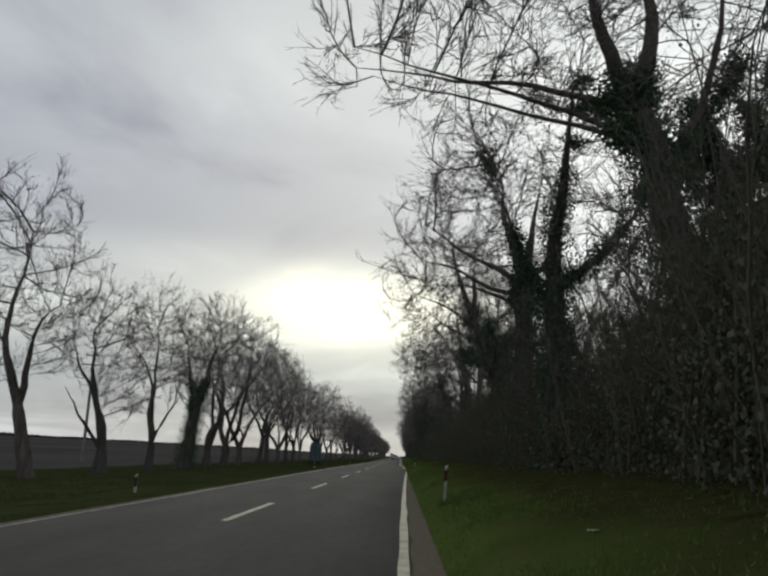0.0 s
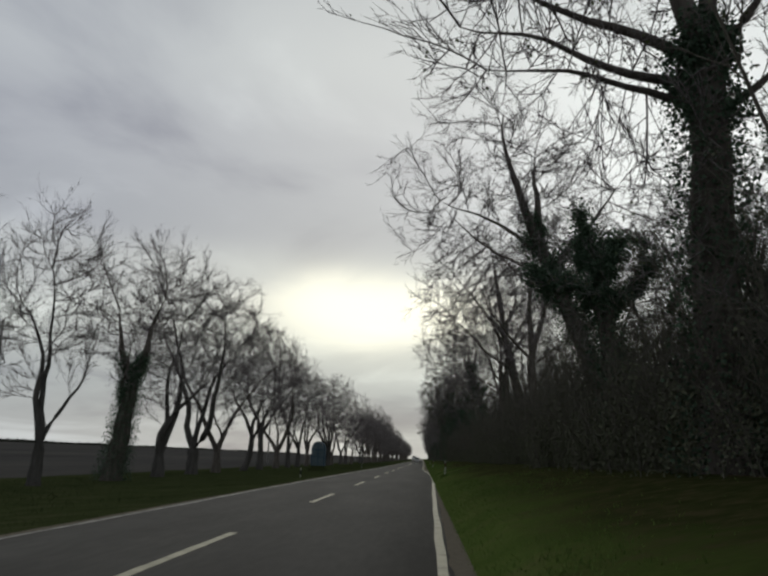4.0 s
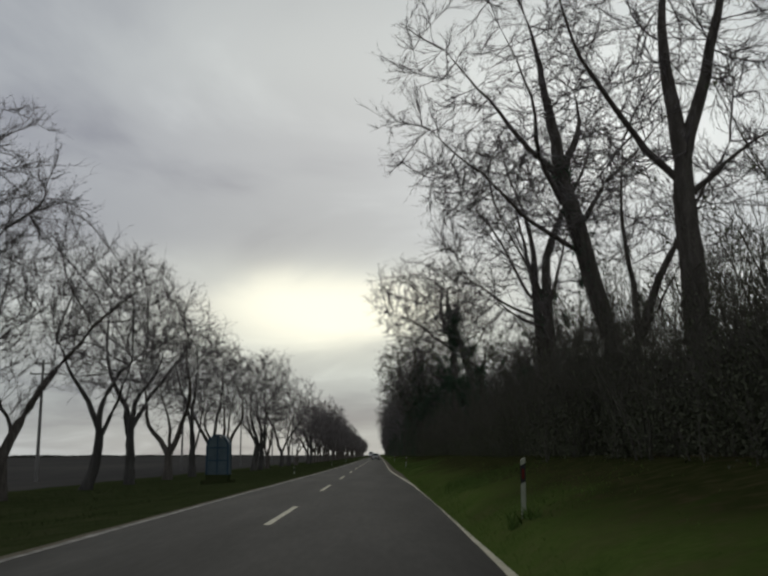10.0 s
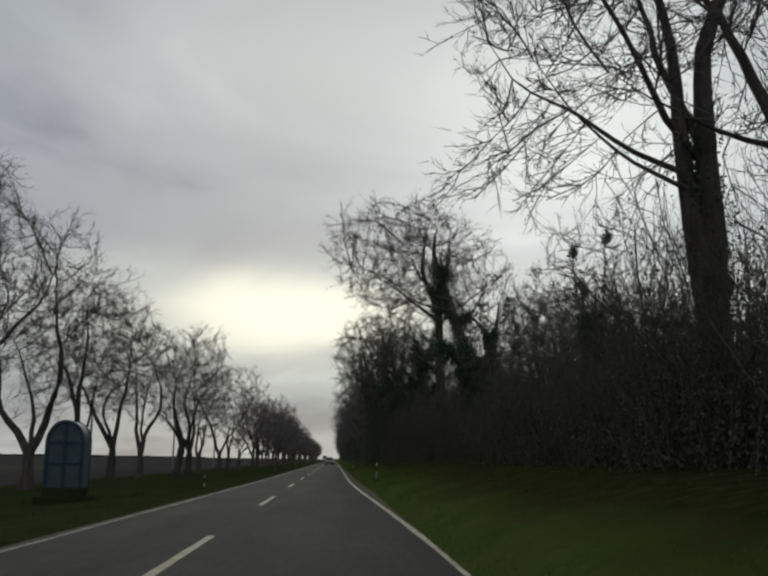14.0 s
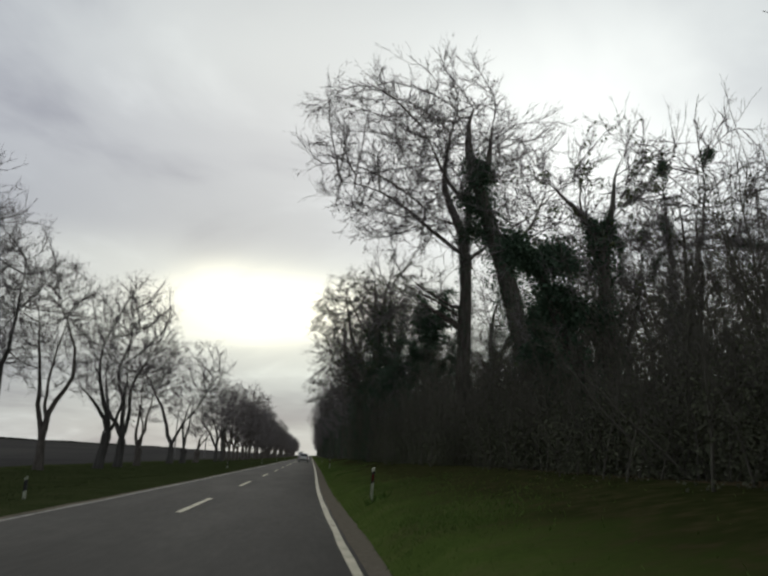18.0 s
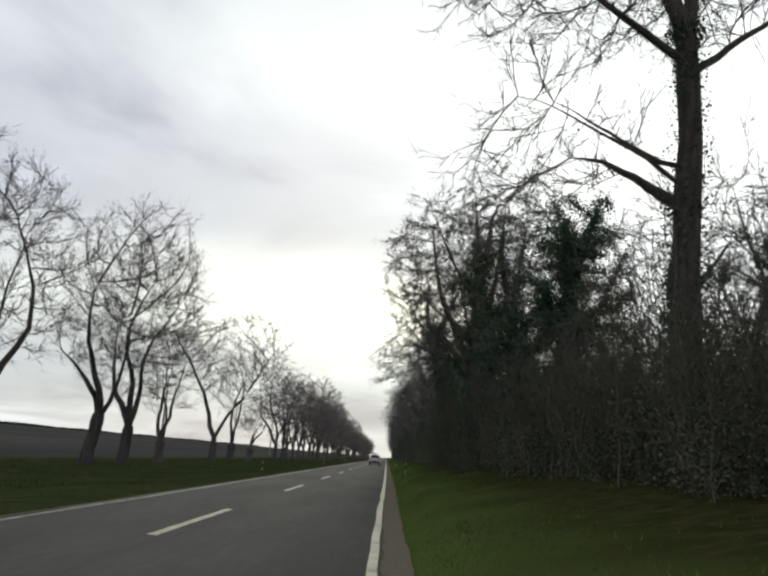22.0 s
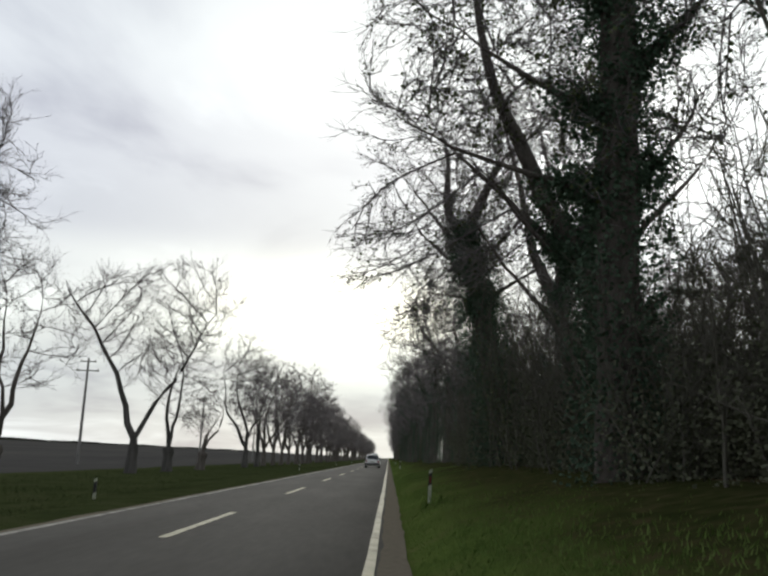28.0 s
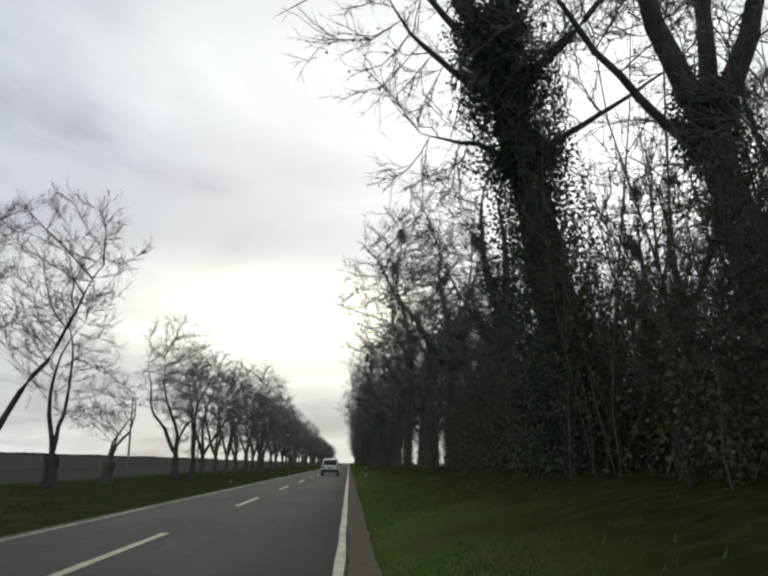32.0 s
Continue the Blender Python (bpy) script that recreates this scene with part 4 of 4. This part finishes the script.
    (9.0, 141.2, 19, 0.36, 10.2, (-0.02, 0.0), [(1, -0.3, 0.0, 0.38, 0.66), (1, 0.35, 0.1, 0.38, 0.55), (0.93, -1.9, 0.1, 0.40, 0.44), (0.60, -1.2, 0.3, 0.16, 0.66), (0.68, -2.6, 0.1, 0.30, 0.30), (0.64, -1.7, -0.3, 0.28, 0.26), (0.9, 1.0, 0.1, 0.3, 0.42)], 0.4, 0.0, 300,
     "tall tree with a long bough reaching over the verge", [(6.6, 14.2, 4.8, 4.6), (6.3, 8.8, 2.4, 1.5), (5.2, 7.4, 1.7, 1.2)]),
    (13.2, 155.6, 13.0, 0.26, 6.0, (0.0, 0.0), [(1, -0.3, 0.0, 0.46, 0.66), (1, 0.25, 0.1, 0.46, 0.6), (0.9, -0.9, 0.1, 0.36, 0.4)], 0.5, 0.5, 500,
     "half-leafed tree behind the taller ones", [(13.2, 10.0, 3.0, 3.4)]),
    (9.1, 155.8, 13.5, 0.42, 6.8, (0.0, 0.0), [(1, -0.15, 0.0, 0.36, 0.6), (1, 0.3, 0.1, 0.34, 0.6), (1, 0.0, 0.4, 0.36, 0.6), (0.8, -0.6, 0.1, 0.3, 0.4), (0.7, 0.7, 0.1, 0.3, 0.4)], 1.9, 1.0, 500,
     "tree wholly wrapped in dense dark ivy", [(9.4, 8.2, 2.1, 4.0), (7.4, 5.0, 1.6, 2.6)]),
    (8.0, 159.3, 14.0, 0.30, 6.2, (-0.10, 0.0), [(1, -0.3, 0.0, 0.34, 0.66), (1, 0.4, 0.1, 0.34, 0.6), (0.9, -0.9, 0.2, 0.3, 0.44), (0.85, 0.9, 0.1, 0.28, 0.4), (0.7, -1.0, -0.1, 0.24, 0.3)], 1.3, 0.8, 2600,
     "leafing tree with ivy spreading into its boughs", [(7.4, 9.8, 3.0, 3.6)]),
    (6.7, 165.4, 16.5, 0.40, 9.4, (-0.02, 0.0), [(1, -0.3, 0.0, 0.32, 0.62), (1, 0.45, 0.1, 0.34, 0.6), (0.86, -1.2, 0.1, 0.34, 0.44), (0.72, 0.95, 0.1, 0.34, 0.44), (0.66, -1.5, 0.2, 0.30, 0.34), (0.5, -1.4, 0.0, 0.26, 0.3), (0.52, 1.5, 0.1, 0.22, 0.26)], 1.9, 0.3, 5200,
     "great ivy-clad trunk with hanging leafy outer twigs", [(5.3, 10.6, 3.1, 4.3), (8.4, 12.4, 2.8, 3.6)]),
    (8.9, 171.6, 17, 0.42, 5.0, (-0.32, 0.0), [(1, -0.62, 0.0, 0.50, 0.66), (1, 0.22, 0.1, 0.52, 0.66), (0.95, -1.2, 0.1, 0.36, 0.42), (0.92, -1.9, -0.1, 0.26, 0.3), (0.9, 0.9, 0.1, 0.34, 0.4)], 1.2, 0.25, 3000,
     "tree forked low into two heavy ivied limbs", [(5.8, 11.0, 3.9, 4.8), (9.2, 11.4, 3.0, 4.0), (3.0, 6.5, 1.8, 1.9)]),
    (10.2, 182.2, 16.5, 0.40, 5.6, (-0.28, 0.0), [(1, -0.62, 0.0, 0.46, 0.62), (1, 0.30, 0.1, 0.50, 0.62), (1, -0.1, 0.2, 0.44, 0.5), (0.9, -1.4, 0.0, 0.38, 0.36)], 0.6, 0.1, 300,
     "tall tree forked into spreading limbs", [(7.8, 11.4, 4.0, 4.4)]),
    (7.3, 185.6, 18, 0.46, 8.6, (-0.20, 0.4), [(1, -0.5, 0.0, 0.34, 0.6), (1, 0.2, 0.1, 0.36, 0.55), (0.95, -1.5, 0.0, 0.38, 0.42), (0.88, -2.0, 0.2, 0.36, 0.36), (0.72, -1.6, -0.2, 0.16, 0.3), (0.9, 0.9, 0.1, 0.3, 0.36), (0.72, 1.3, 0.1, 0.24, 0.3)], 3.1, 0.15, 1400,
     "tall tree with a broad skirt of ivy", [(5.5, 11.4, 3.5, 4.2), (7.6, 13.6, 3.2, 3.2), (4.5, 7.5, 1.3, 1.1)]),
    (8.3, 201.0, 13, 0.34, 5.4, (0.0, 0.0), [(1, -0.4, 0.0, 0.46, 0.6), (1, 0.3, 0.1, 0.48, 0.6), (0.8, -0.9, 0.1, 0.36, 0.4)], 0.8, 0.4, 900,
     "half-bare tree at the wood's edge", [(7.2, 8.8, 3.4, 4.0)]),
    (7.6, 211.0, 13, 0.32, 5.4, (0.0, 0.0), [(1, -0.4, 0.0, 0.46, 0.6), (1, 0.3, 0.1, 0.48, 0.6), (0.8, -0.9, 0.1, 0.36, 0.4)], 0.5, 0.4, 700,
     "half-bare tree at the wood's edge", [(6.8, 8.6, 3.4, 4.0)]),
]
for n, (x, y, hh, r, fk, (ln, cu), limbs, iv, it, lv, label, spaces) in enumerate(WOOD):
    g = ground_height(x) - 0.05
    env = [(cx - x, 0.0, cz - g, rx, rx * 0.85, rz) for cx, cz, rx, rz in spaces]
    tree((x, y, g), hh, r, limbs, 500 + n, label, fork=fk, lean=(ln, 0.0), curl=cu, ivy=iv, ivy_top=it, leaves=lv, group="tall trees at the wood's edge", fine=3, crown=env[0], lobes=env[1:], wild=0.11, droop=0.06, dens=1.5 if lv > 2000 else 1.2, wrap="wholly" in label or "masses" in label or "spires" in label)

wood_kinds = []
for n in range(5):
    rr = random.Random(70 + n)
    limbs = [(1, rr.uniform(-0.6, -0.2), rr.uniform(-0.3, 0.3), 0.56, 0.6), (1, rr.uniform(0.1, 0.5), rr.uniform(-0.3, 0.3), 0.58, 0.6), (0.8, rr.uniform(-1.2, -0.6), rr.uniform(-0.4, 0.4), 0.44, 0.45), (0.75, 0.9, rr.uniform(-0.5, 0.5), 0.4, 0.4)]
    wood_kinds.append(tree((13.5, 228 + 9 * n, 1.2), 14.5, 0.28, limbs, 600 + n, "wood tree half grown over with ivy", fork=5.5, ivy=0.6 if n % 2 else 0.35, ivy_top=0.9, leaves=900, group="trees inside the wood", fine=2, twig=1.3, crown=(0.0, 0.0, 9.4, 4.4, 4.4, 5.2), droop=0.08, dens=0.6))
wood_light = tree((16.0, 330, 1.2), 14.5, 0.28, [(1, -0.4, 0.1, 0.56, 0.6), (1, 0.3, -0.2, 0.58, 0.6), (0.8, -0.9, 0.2, 0.44, 0.45)], 610, "wood tree half grown over with ivy", fork=5.5, ivy=0.2, ivy_top=0.6, leaves=150, group="trees inside the wood", fine=1, twig=2.4, crown=(0.0, 0.0, 9.4, 4.4, 4.4, 5.2), droop=0.08, dens=0.6)
n = 0
for y, x in [(y, x) for x, y0, y1, st in ((9.4, 31, 60, 6), (9.2, 176, 216, 5.2), (11.2, 128, 142, 4.5), (12.8, 8, 56, 6.5), (16, 2, 60, 7), (20, 4, 60, 9), (20, 126, 225, 9), (6.8, 219, 620, 5.8), (8.5, 620, 1000, 10), (12.6, 118, 148, 9.5), (12.6, 160, 214, 8), (16, 124, 214, 10), (14, 240, 620, 11)) for y in np.arange(y0, y1, st)]:
    rr = random.Random(1000 + n)
    s = (rr.uniform(0.42, 0.6) if y > 60 else rr.uniform(0.40, 0.55)) if 9 < x < 10 else rr.uniform(0.36, 0.54) if x in (11.2, 12.6, 16) and y > 60 else rr.uniform(0.48, 0.74) if x in (12.8, 16) else rr.uniform(0.7, 1.1)
    c = copy_thing(wood_kinds[n % 5] if y < 400 else wood_light, pose(x + rr.uniform(-1.2, 1.2), y + rr.uniform(-2, 2), ground_height(x) - 0.1, 0, 0, rr.uniform(0, 360)))
    c.scale = (s, s, s * rr.uniform(0.9, 1.15))
    n += 1

# ---------------------------------------------------------------- thicket under the trees
kinds = []
SHRUBS = [(4.4, 3.4, 6000, 24, 0.05, "dense dark shrub in the roadside thicket"), (5.4, 3.4, 3600, 26, 0.055, "tall tangled shrub with bare tips"), (3.9, 3.2, 6000, 22, 0.05, "rounded dark shrub of the thicket"),
          (8.6, 2.8, 60, 26, 0.06, "upright shrub of thin bare shoots"), (3.0, 3.0, 5200, 20, 0.05, "low shrub at the wood's edge"), (7.6, 4.0, 6500, 26, 0.05, "tall leafing shrub at the wood's edge")]
for n, (hh, ww, lv, st, sz, label) in enumerate(SHRUBS):
    s = shrub(800 + n, hh, ww, lv, st, label, BUD if n == 5 else SHRUB_LEAF, sz)
    s.location = (8.4, -14 - 3 * n, 1.1)
    kinds.append(s)


def thick(y):
    """How tall the thicket grows along the road: low between the two dense stretches."""
    return float(np.interp(y, [0, 16, 24, 45, 62, 118, 130, 150, 200, 262], [1.5, 1.5, 1.05, 1.0, 1.0, 0.92, 0.95, 1.2, 1.2, 1.0]))


n = 0
for x, y0, y1, st, pick in ((7.9, -6, 208, 2.3, (0, 2, 4, 2, 0)), (9.7, -6, 212, 2.8, (0, 1, 3, 2)), (12.4, -6, 222, 4.2, (1, 3, 0)), (15.5, 0, 222, 5.0, (1, 3, 3)), (14.0, 55, 128, 2.4, (3,)), (10.9, 56, 120, 2.4, (0, 2, 0)), (8.5, 290, 620, 6.0, (0, 1, 5))):
    for y in np.arange(y0, y1, st):
        rr = random.Random(2000 + n)
        k = pick[rr.randrange(len(pick))]
        if (y < 52 or y > 128) and 7 < x < 12 and rr.random() < 0.08:
            k = 5
        if k == 3 and x < 12:
            k = 2
        if x > 12 and 50 < y < 128:
            k = 3
        if k == 1 and x < 12 and 100 < y < 118:
            k = 0
        s = rr.uniform(0.85, 1.1) * (thick(y) if x < 11 else 0.8 if 50 < y < 128 else min(thick(y), 0.95))
        c = copy_thing(kinds[k], pose(x + rr.uniform(-0.4, 0.5), y + rr.uniform(-0.9, 0.9), ground_height(x) - 0.1, 0, 0, rr.uniform(0, 360)))
        c.scale = (min(s, 1.15), min(s, 1.15), s * rr.uniform(0.85, 1.15))
        n += 1


# ---------------------------------------------------------------- posts, poles, shelter, vehicles
def delineator(parentless_at, turn=0.0, lean=0.0, red=True):
    top = tagged(new("delineator_post"), "white roadside post with a slanted black band" + (" and red reflector" if red else ""), "post", "roadside delineator posts")

    def prism(z0, z1, slant0, slant1, grow=0.0):
        bm = bmesh.new()
        out = [(-0.033, -0.042), (0.033, -0.042), (0.018, 0.044), (-0.018, 0.044)]
        lo, hi = [], []
        for x, y in out:
            q = 1 + grow
            lo.append(bm.verts.new((x * q, y * q, z0 + slant0 * x)))
            hi.append(bm.verts.new((x * q, y * q, z1 + slant1 * x)))
        bm.faces.new(lo[::-1])
        bm.faces.new(hi)
        for i in range(4):
            j = (i + 1) % 4
            bm.faces.new((lo[i], lo[j], hi[j], hi[i]))
        return bm

    part("body", prism(-0.2, 0.62, 0, 0.55), POST_WHITE, top, "white lower body")
    part("band", prism(0.622, 0.865, 0.55, 0.55, 0.02), POST_BLACK, top, "black band")
    part("cap", prism(0.867, 0.94, 0.55, 0.75), POST_WHITE, top, "white top")
    if red:
        part("reflector", box_bm(-0.015, 0.015, -0.056, -0.043, 0.67, 0.81), REFLECT, top, "red reflector", 0.004)
    top.matrix_world = parentless_at @ pose(0, 0, 0, lean, lean * 0.6, turn)
    return top


for i in range(-1, 9):
    rr = random.Random(i)
    delineator(pose(POST_X[i + 1], POST_Y[i + 1], 0.17 if i == 1 else 0.08 if i == 0 else 0.04), rr.uniform(-6, 6), rr.uniform(-1.5, 1.5), True)
    delineator(pose(-3.95, 22.2 + 50.0 * i + (1.4 if i == 0 else 0.0), -0.60), rr.uniform(-6, 6), rr.uniform(-2.5, 2.5), False)


def utility_pole(at):
    top = tagged(new("utility_pole"), "slim concrete power pole with crossarms out in the field", "pole", "power poles in the field")
    part("shaft", tube_bm((0, 0, -0.5), (0, 0, 9.2), 0.15, 0.09, 12), POLE, top)
    for z, w in ((8.9, 0.7), (8.1, 1.0)):
        arm = part("crossarm", box_bm(-w, w, -0.05, 0.05, z - 0.05, z + 0.05), POLE, top)
        for s in (-1, 1):
            part("insulator", tube_bm((s * (w - 0.08), 0, z + 0.052), (s * (w - 0.08), 0, z + 0.24), 0.05, 0.03, 8), PORCELAIN, arm)
    top.location = at
    return top


for y in (26, 77, 128, 179, 230, 281, 332, 383):
    utility_pole((-23.9, y, ground_height(-23.9)))


def shelter(at):
    """A barrel-roofed bus shelter: an arched end wall with glazing bars, a vaulted shell and a bench."""
    top = tagged(new("bus_shelter"), "blue painted bus shelter with an arched barrel roof", "shelter")
    w, h, d, spring = 0.66, 2.36, 0.95, 1.62

    def outline(off, n=18):
        pts = [(-w - off, 0.0), (-w - off, spring)]
        for i in range(1, n):
            a = math.pi * (1 - i / n)
            pts.append(((w + off) * math.cos(a), spring + (h - spring + off) * math.sin(a)))
        return pts + [(w + off, spring), (w + off, 0.0)]

    def ribbon(inner, outer, y0, y1):
        bm = bmesh.new()
        rows = [[bm.verts.new((x, y, z)) for x, z in pts] for pts, y in ((inner, y0), (outer, y0), (outer, y1), (inner, y1))]
        for a in range(4):
            b = (a + 1) % 4
            for i in range(len(inner) - 1):
                bm.faces.new((rows[a][i], rows[a][i + 1], rows[b][i + 1], rows[b][i]))
        for i in (0, len(inner) - 1):
            bm.faces.new([r[i] for r in (rows if i else rows[::-1])])
        bmesh.ops.recalc_face_normals(bm, faces=bm.faces[:])
        return bm

    part("vault", ribbon(outline(-0.06), outline(0.0), 0.08, d), BLUE, top, "blue vaulted shell")
    for y in (0.0, d):
        part("rim", ribbon(outline(-0.09), outline(0.03), y - 0.02, y + 0.075), BLUE_DARK, top, "dark blue arched frame")
    bm = bmesh.new()
    pts = outline(-0.1)
    for y in (0.03, 0.055):
        bm.faces.new([bm.verts.new((x, y, z)) for x, z in pts])
    part("end_panel", bm, BLUE, top, "faded blue sheet panel")
    part("mullion", box_bm(-0.04, 0.04, -0.03, 0.026, 0.02, h - 0.12), BLUE_DARK, top)
    for z, q in ((0.84, w - 0.1), (1.58, w - 0.12)):
        for s in (-1, 1):
            part("rail", box_bm(min(0.042 * s, q * s), max(0.042 * s, q * s), -0.025, 0.026, z - 0.035, z + 0.035), BLUE_DARK, top)
    part("floor_slab", box_bm(-w - 0.3, w + 0.3, -0.35, d + 0.35, -0.85, -0.004), VERGE_DULL, top, "grassed earth base", 0.3)
    bench = part("bench", box_bm(-w + 0.12, -w + 0.5, 0.4, d - 0.3, 0.42, 0.48), BLUE_DARK, top, "plank bench", 0.01)
    for y in (0.55, d - 0.5):
        part("bench_leg", box_bm(-w + 0.2, -w + 0.4, y - 0.05, y + 0.05, 0.0, 0.418), POLE, bench)
    top.location = at
    return top


shelter((-7.8, 113.6, 0.02))


def lofted(sections, n_bevel=0.0):
    """A closed skin through cross-sections (y, [(x, z), ...])."""
    bm = bmesh.new()
    rings = [[bm.verts.new((x, y, z)) for x, z in pts] for y, pts in sections]
    for a, b in zip(rings, rings[1:]):
        for i in range(len(a)):
            j = (i + 1) % len(a)
            bm.faces.new((a[i], a[j], b[j], b[i]))
    bm.faces.new(rings[0][::-1])
    bm.faces.new(rings[-1])
    bmesh.ops.recalc_face_normals(bm, faces=bm.faces[:])
    return bm


def section(w0, w1, z0, z1, r=0.12):
    return [(-w0 + r, z0), (w0 - r, z0), (w0, z0 + r), (w0, (z0 + z1) / 2), (w1, z1 - r), (w1 - r, z1), (-w1 + r, z1), (-w1, z1 - r), (-w0, (z0 + z1) / 2), (-w0, z0 + r)]


def wheels(top, w, ys, r):
    for s in (-1, 1):
        for y in ys:
            x0, x1 = sorted((s * (w - 0.2), s * (w - 0.02)))
            wheel = part("wheel", tube_bm((x0, y, r), (x1, y, r), r, r, 20), TYRE, top)
            part("rim", tube_bm((s * (w - 0.019), y, r), (s * (w - 0.005), y, r), r * 0.62, r * 0.58, 16), CHROME, wheel)


def hatchback(at):
    top = tagged(new("car"), "white boxy hatchback driving ahead on the road", "car", "vehicles on the road")
    part("body", lofted([(0.0, section(0.72, 0.70, 0.38, 0.86)), (0.12, section(0.80, 0.76, 0.24, 0.94)), (2.0, section(0.82, 0.78, 0.22, 0.95)), (3.6, section(0.80, 0.74, 0.24, 0.86)), (3.95, section(0.72, 0.66, 0.34, 0.72))]), CAR_WHITE, top)
    part("cabin", lofted([(0.10, section(0.70, 0.60, 0.90, 1.0, 0.03)), (0.48, section(0.72, 0.58, 0.90, 1.40, 0.06)), (1.9, section(0.72, 0.58, 0.90, 1.42, 0.06)), (2.75, section(0.70, 0.62, 0.86, 0.96, 0.03))]), CAR_GLASS, top, "dark glazed cabin")
    part("roof", lofted([(0.42, section(0.60, 0.57, 1.37, 1.44, 0.03)), (1.2, section(0.61, 0.57, 1.40, 1.47, 0.03)), (1.95, section(0.60, 0.56, 1.38, 1.45, 0.03))]), CAR_WHITE, top, "white roof")
    for s in (-1, 1):
        part("pillar", tube_bm((s * 0.68, 0.12, 0.93), (s * 0.585, 0.47, 1.40), 0.05, 0.04, 8), CAR_WHITE, top)
        part("tail_lamp", box_bm(min(s * 0.55, s * 0.71), max(s * 0.55, s * 0.71), -0.012, 0.05, 0.62, 0.84), LAMP_RED, top, "red tail lamp", 0.01)
        part("mirror", box_bm(min(s * 0.80, s * 0.96), max(s * 0.80, s * 0.96), 2.35, 2.45, 0.94, 1.06), CAR_DARK, top, "", 0.02)
    part("bumper", box_bm(-0.80, 0.80, -0.10, 0.06, 0.34, 0.52), CAR_DARK, top, "dark plastic bumper", 0.03)
    plate = part("number_plate", box_bm(-0.26, 0.26, -0.014, -0.002, 0.60, 0.71), POST_WHITE, top, "", 0.003)
    part("bar", box_bm(-0.20, 0.20, -0.018, -0.0145, 0.635, 0.675), CAR_DARK, plate)
    part("wiper", tube_bm((0.0, 0.13, 1.02), (0.30, 0.18, 1.10), 0.008, 0.006, 6), CAR_DARK, top)
    wheels(top, 0.82, (0.72, 3.15), 0.29)
    top.location = at
    return top


def van(at, turn):
    top = tagged(new("van"), "white panel van far down the road", "van", "vehicles on the road")
    part("body", lofted([(0.0, section(0.92, 0.86, 0.35, 2.2)), (0.1, section(0.97, 0.90, 0.30, 2.3)), (3.6, section(0.97, 0.90, 0.30, 2.3)), (4.4, section(0.95, 0.74, 0.30, 1.5)), (5.1, section(0.88, 0.78, 0.36, 1.1))]), CAR_WHITE, top)
    part("windscreen", lofted([(3.72, section(0.76, 0.72, 1.45, 2.18, 0.04)), (4.52, section(0.76, 0.74, 1.34, 1.46, 0.03))]), CAR_GLASS, top, "dark windscreen")
    part("bumper", box_bm(-0.93, 0.93, 5.06, 5.2, 0.36, 0.6), CAR_DARK, top, "", 0.03)
    for s in (-1, 1):
        part("headlight", box_bm(min(s * 0.55, s * 0.82), max(s * 0.55, s * 0.82), 5.06, 5.14, 0.78, 0.98), PORCELAIN, top, "", 0.02)
    wheels(top, 0.97, (0.9, 4.1), 0.34)
    top.matrix_world = at @ pose(0, 0, 0, 0, 0, turn)
    return top


hatchback((1.15, 251.0, 0.0))
van(pose(-1.3, 430.0, 0.0), 180)

# ---------------------------------------------------------------- the far rim of the field
def far_hedge():
    rng = np.random.default_rng(77)
    top = tagged(new("far_hedge"), "dark line of hedge along the far rim of the field", "hedge", kind="stuff")
    n = 900
    y = np.linspace(-100, 2600, n)
    x = -330 + 25 * np.sin(y / 260)
    h = 2.3 + 0.4 * np.sin(y / 37) + rng.uniform(-0.35, 0.5, n)
    P = np.stack([np.stack([x, y, np.full(n, -0.9)], 1), np.stack([x + 2, y, h - 0.9], 1), np.stack([x - 4, y, np.full(n, -0.9)], 1)], 1)
    V = P.reshape(-1, 3)
    i = np.arange(n - 1)[:, None] * 3
    F = np.concatenate([i + [0, 3, 4, 1], i + [1, 4, 5, 2]])
    child("hedge_mass", mesh_from("hedge_mass", V, F, FAR_WOOD), top)


far_hedge()


def paper_scrap(at, turn):
    """A crumpled scrap of white paper."""
    rng = np.random.default_rng(9)
    g = np.linspace(-1, 1, 6)
    X, Y = np.meshgrid(g * 0.06, g * 0.035)
    Z = 0.012 + rng.uniform(0, 0.022, X.shape)
    V = np.stack([X, Y, Z], -1).reshape(-1, 3)
    i = (np.arange(5)[:, None] * 6 + np.arange(5)[None]).reshape(-1, 1)
    top = tagged(new("paper_scrap", mesh_from("paper_scrap", V, i + [0, 1, 7, 6], POST_WHITE)), "crumpled scrap of white paper lying in the grass", "litter")
    top.matrix_world = pose(*at, 0, 0, turn)


paper_scrap((4.66, 9.07, ground_height(4.66) + 0.02), 20)


# ---------------------------------------------------------------- leaves deep inside the wood
def undergrowth():
    rng = np.random.default_rng(41)
    n = 62000
    y = rng.uniform(-8, 214, n)
    x = 18.5 + rng.normal(0, 1.1, n)
    top = 4.2 + 0.7 * np.sin(y * 0.21) + 0.5 * np.sin(y * 0.77 + 2)
    z = 1.15 + top * rng.uniform(0, 1, n) ** 1.25
    ob = new("undergrowth", mesh_from("undergrowth", *leaf_quads(rng, np.stack([x, y, z], 1), 0.2), SHRUB_LEAF))
    tagged(ob, "dense dark undergrowth deep inside the wood", "undergrowth", kind="stuff")


undergrowth()
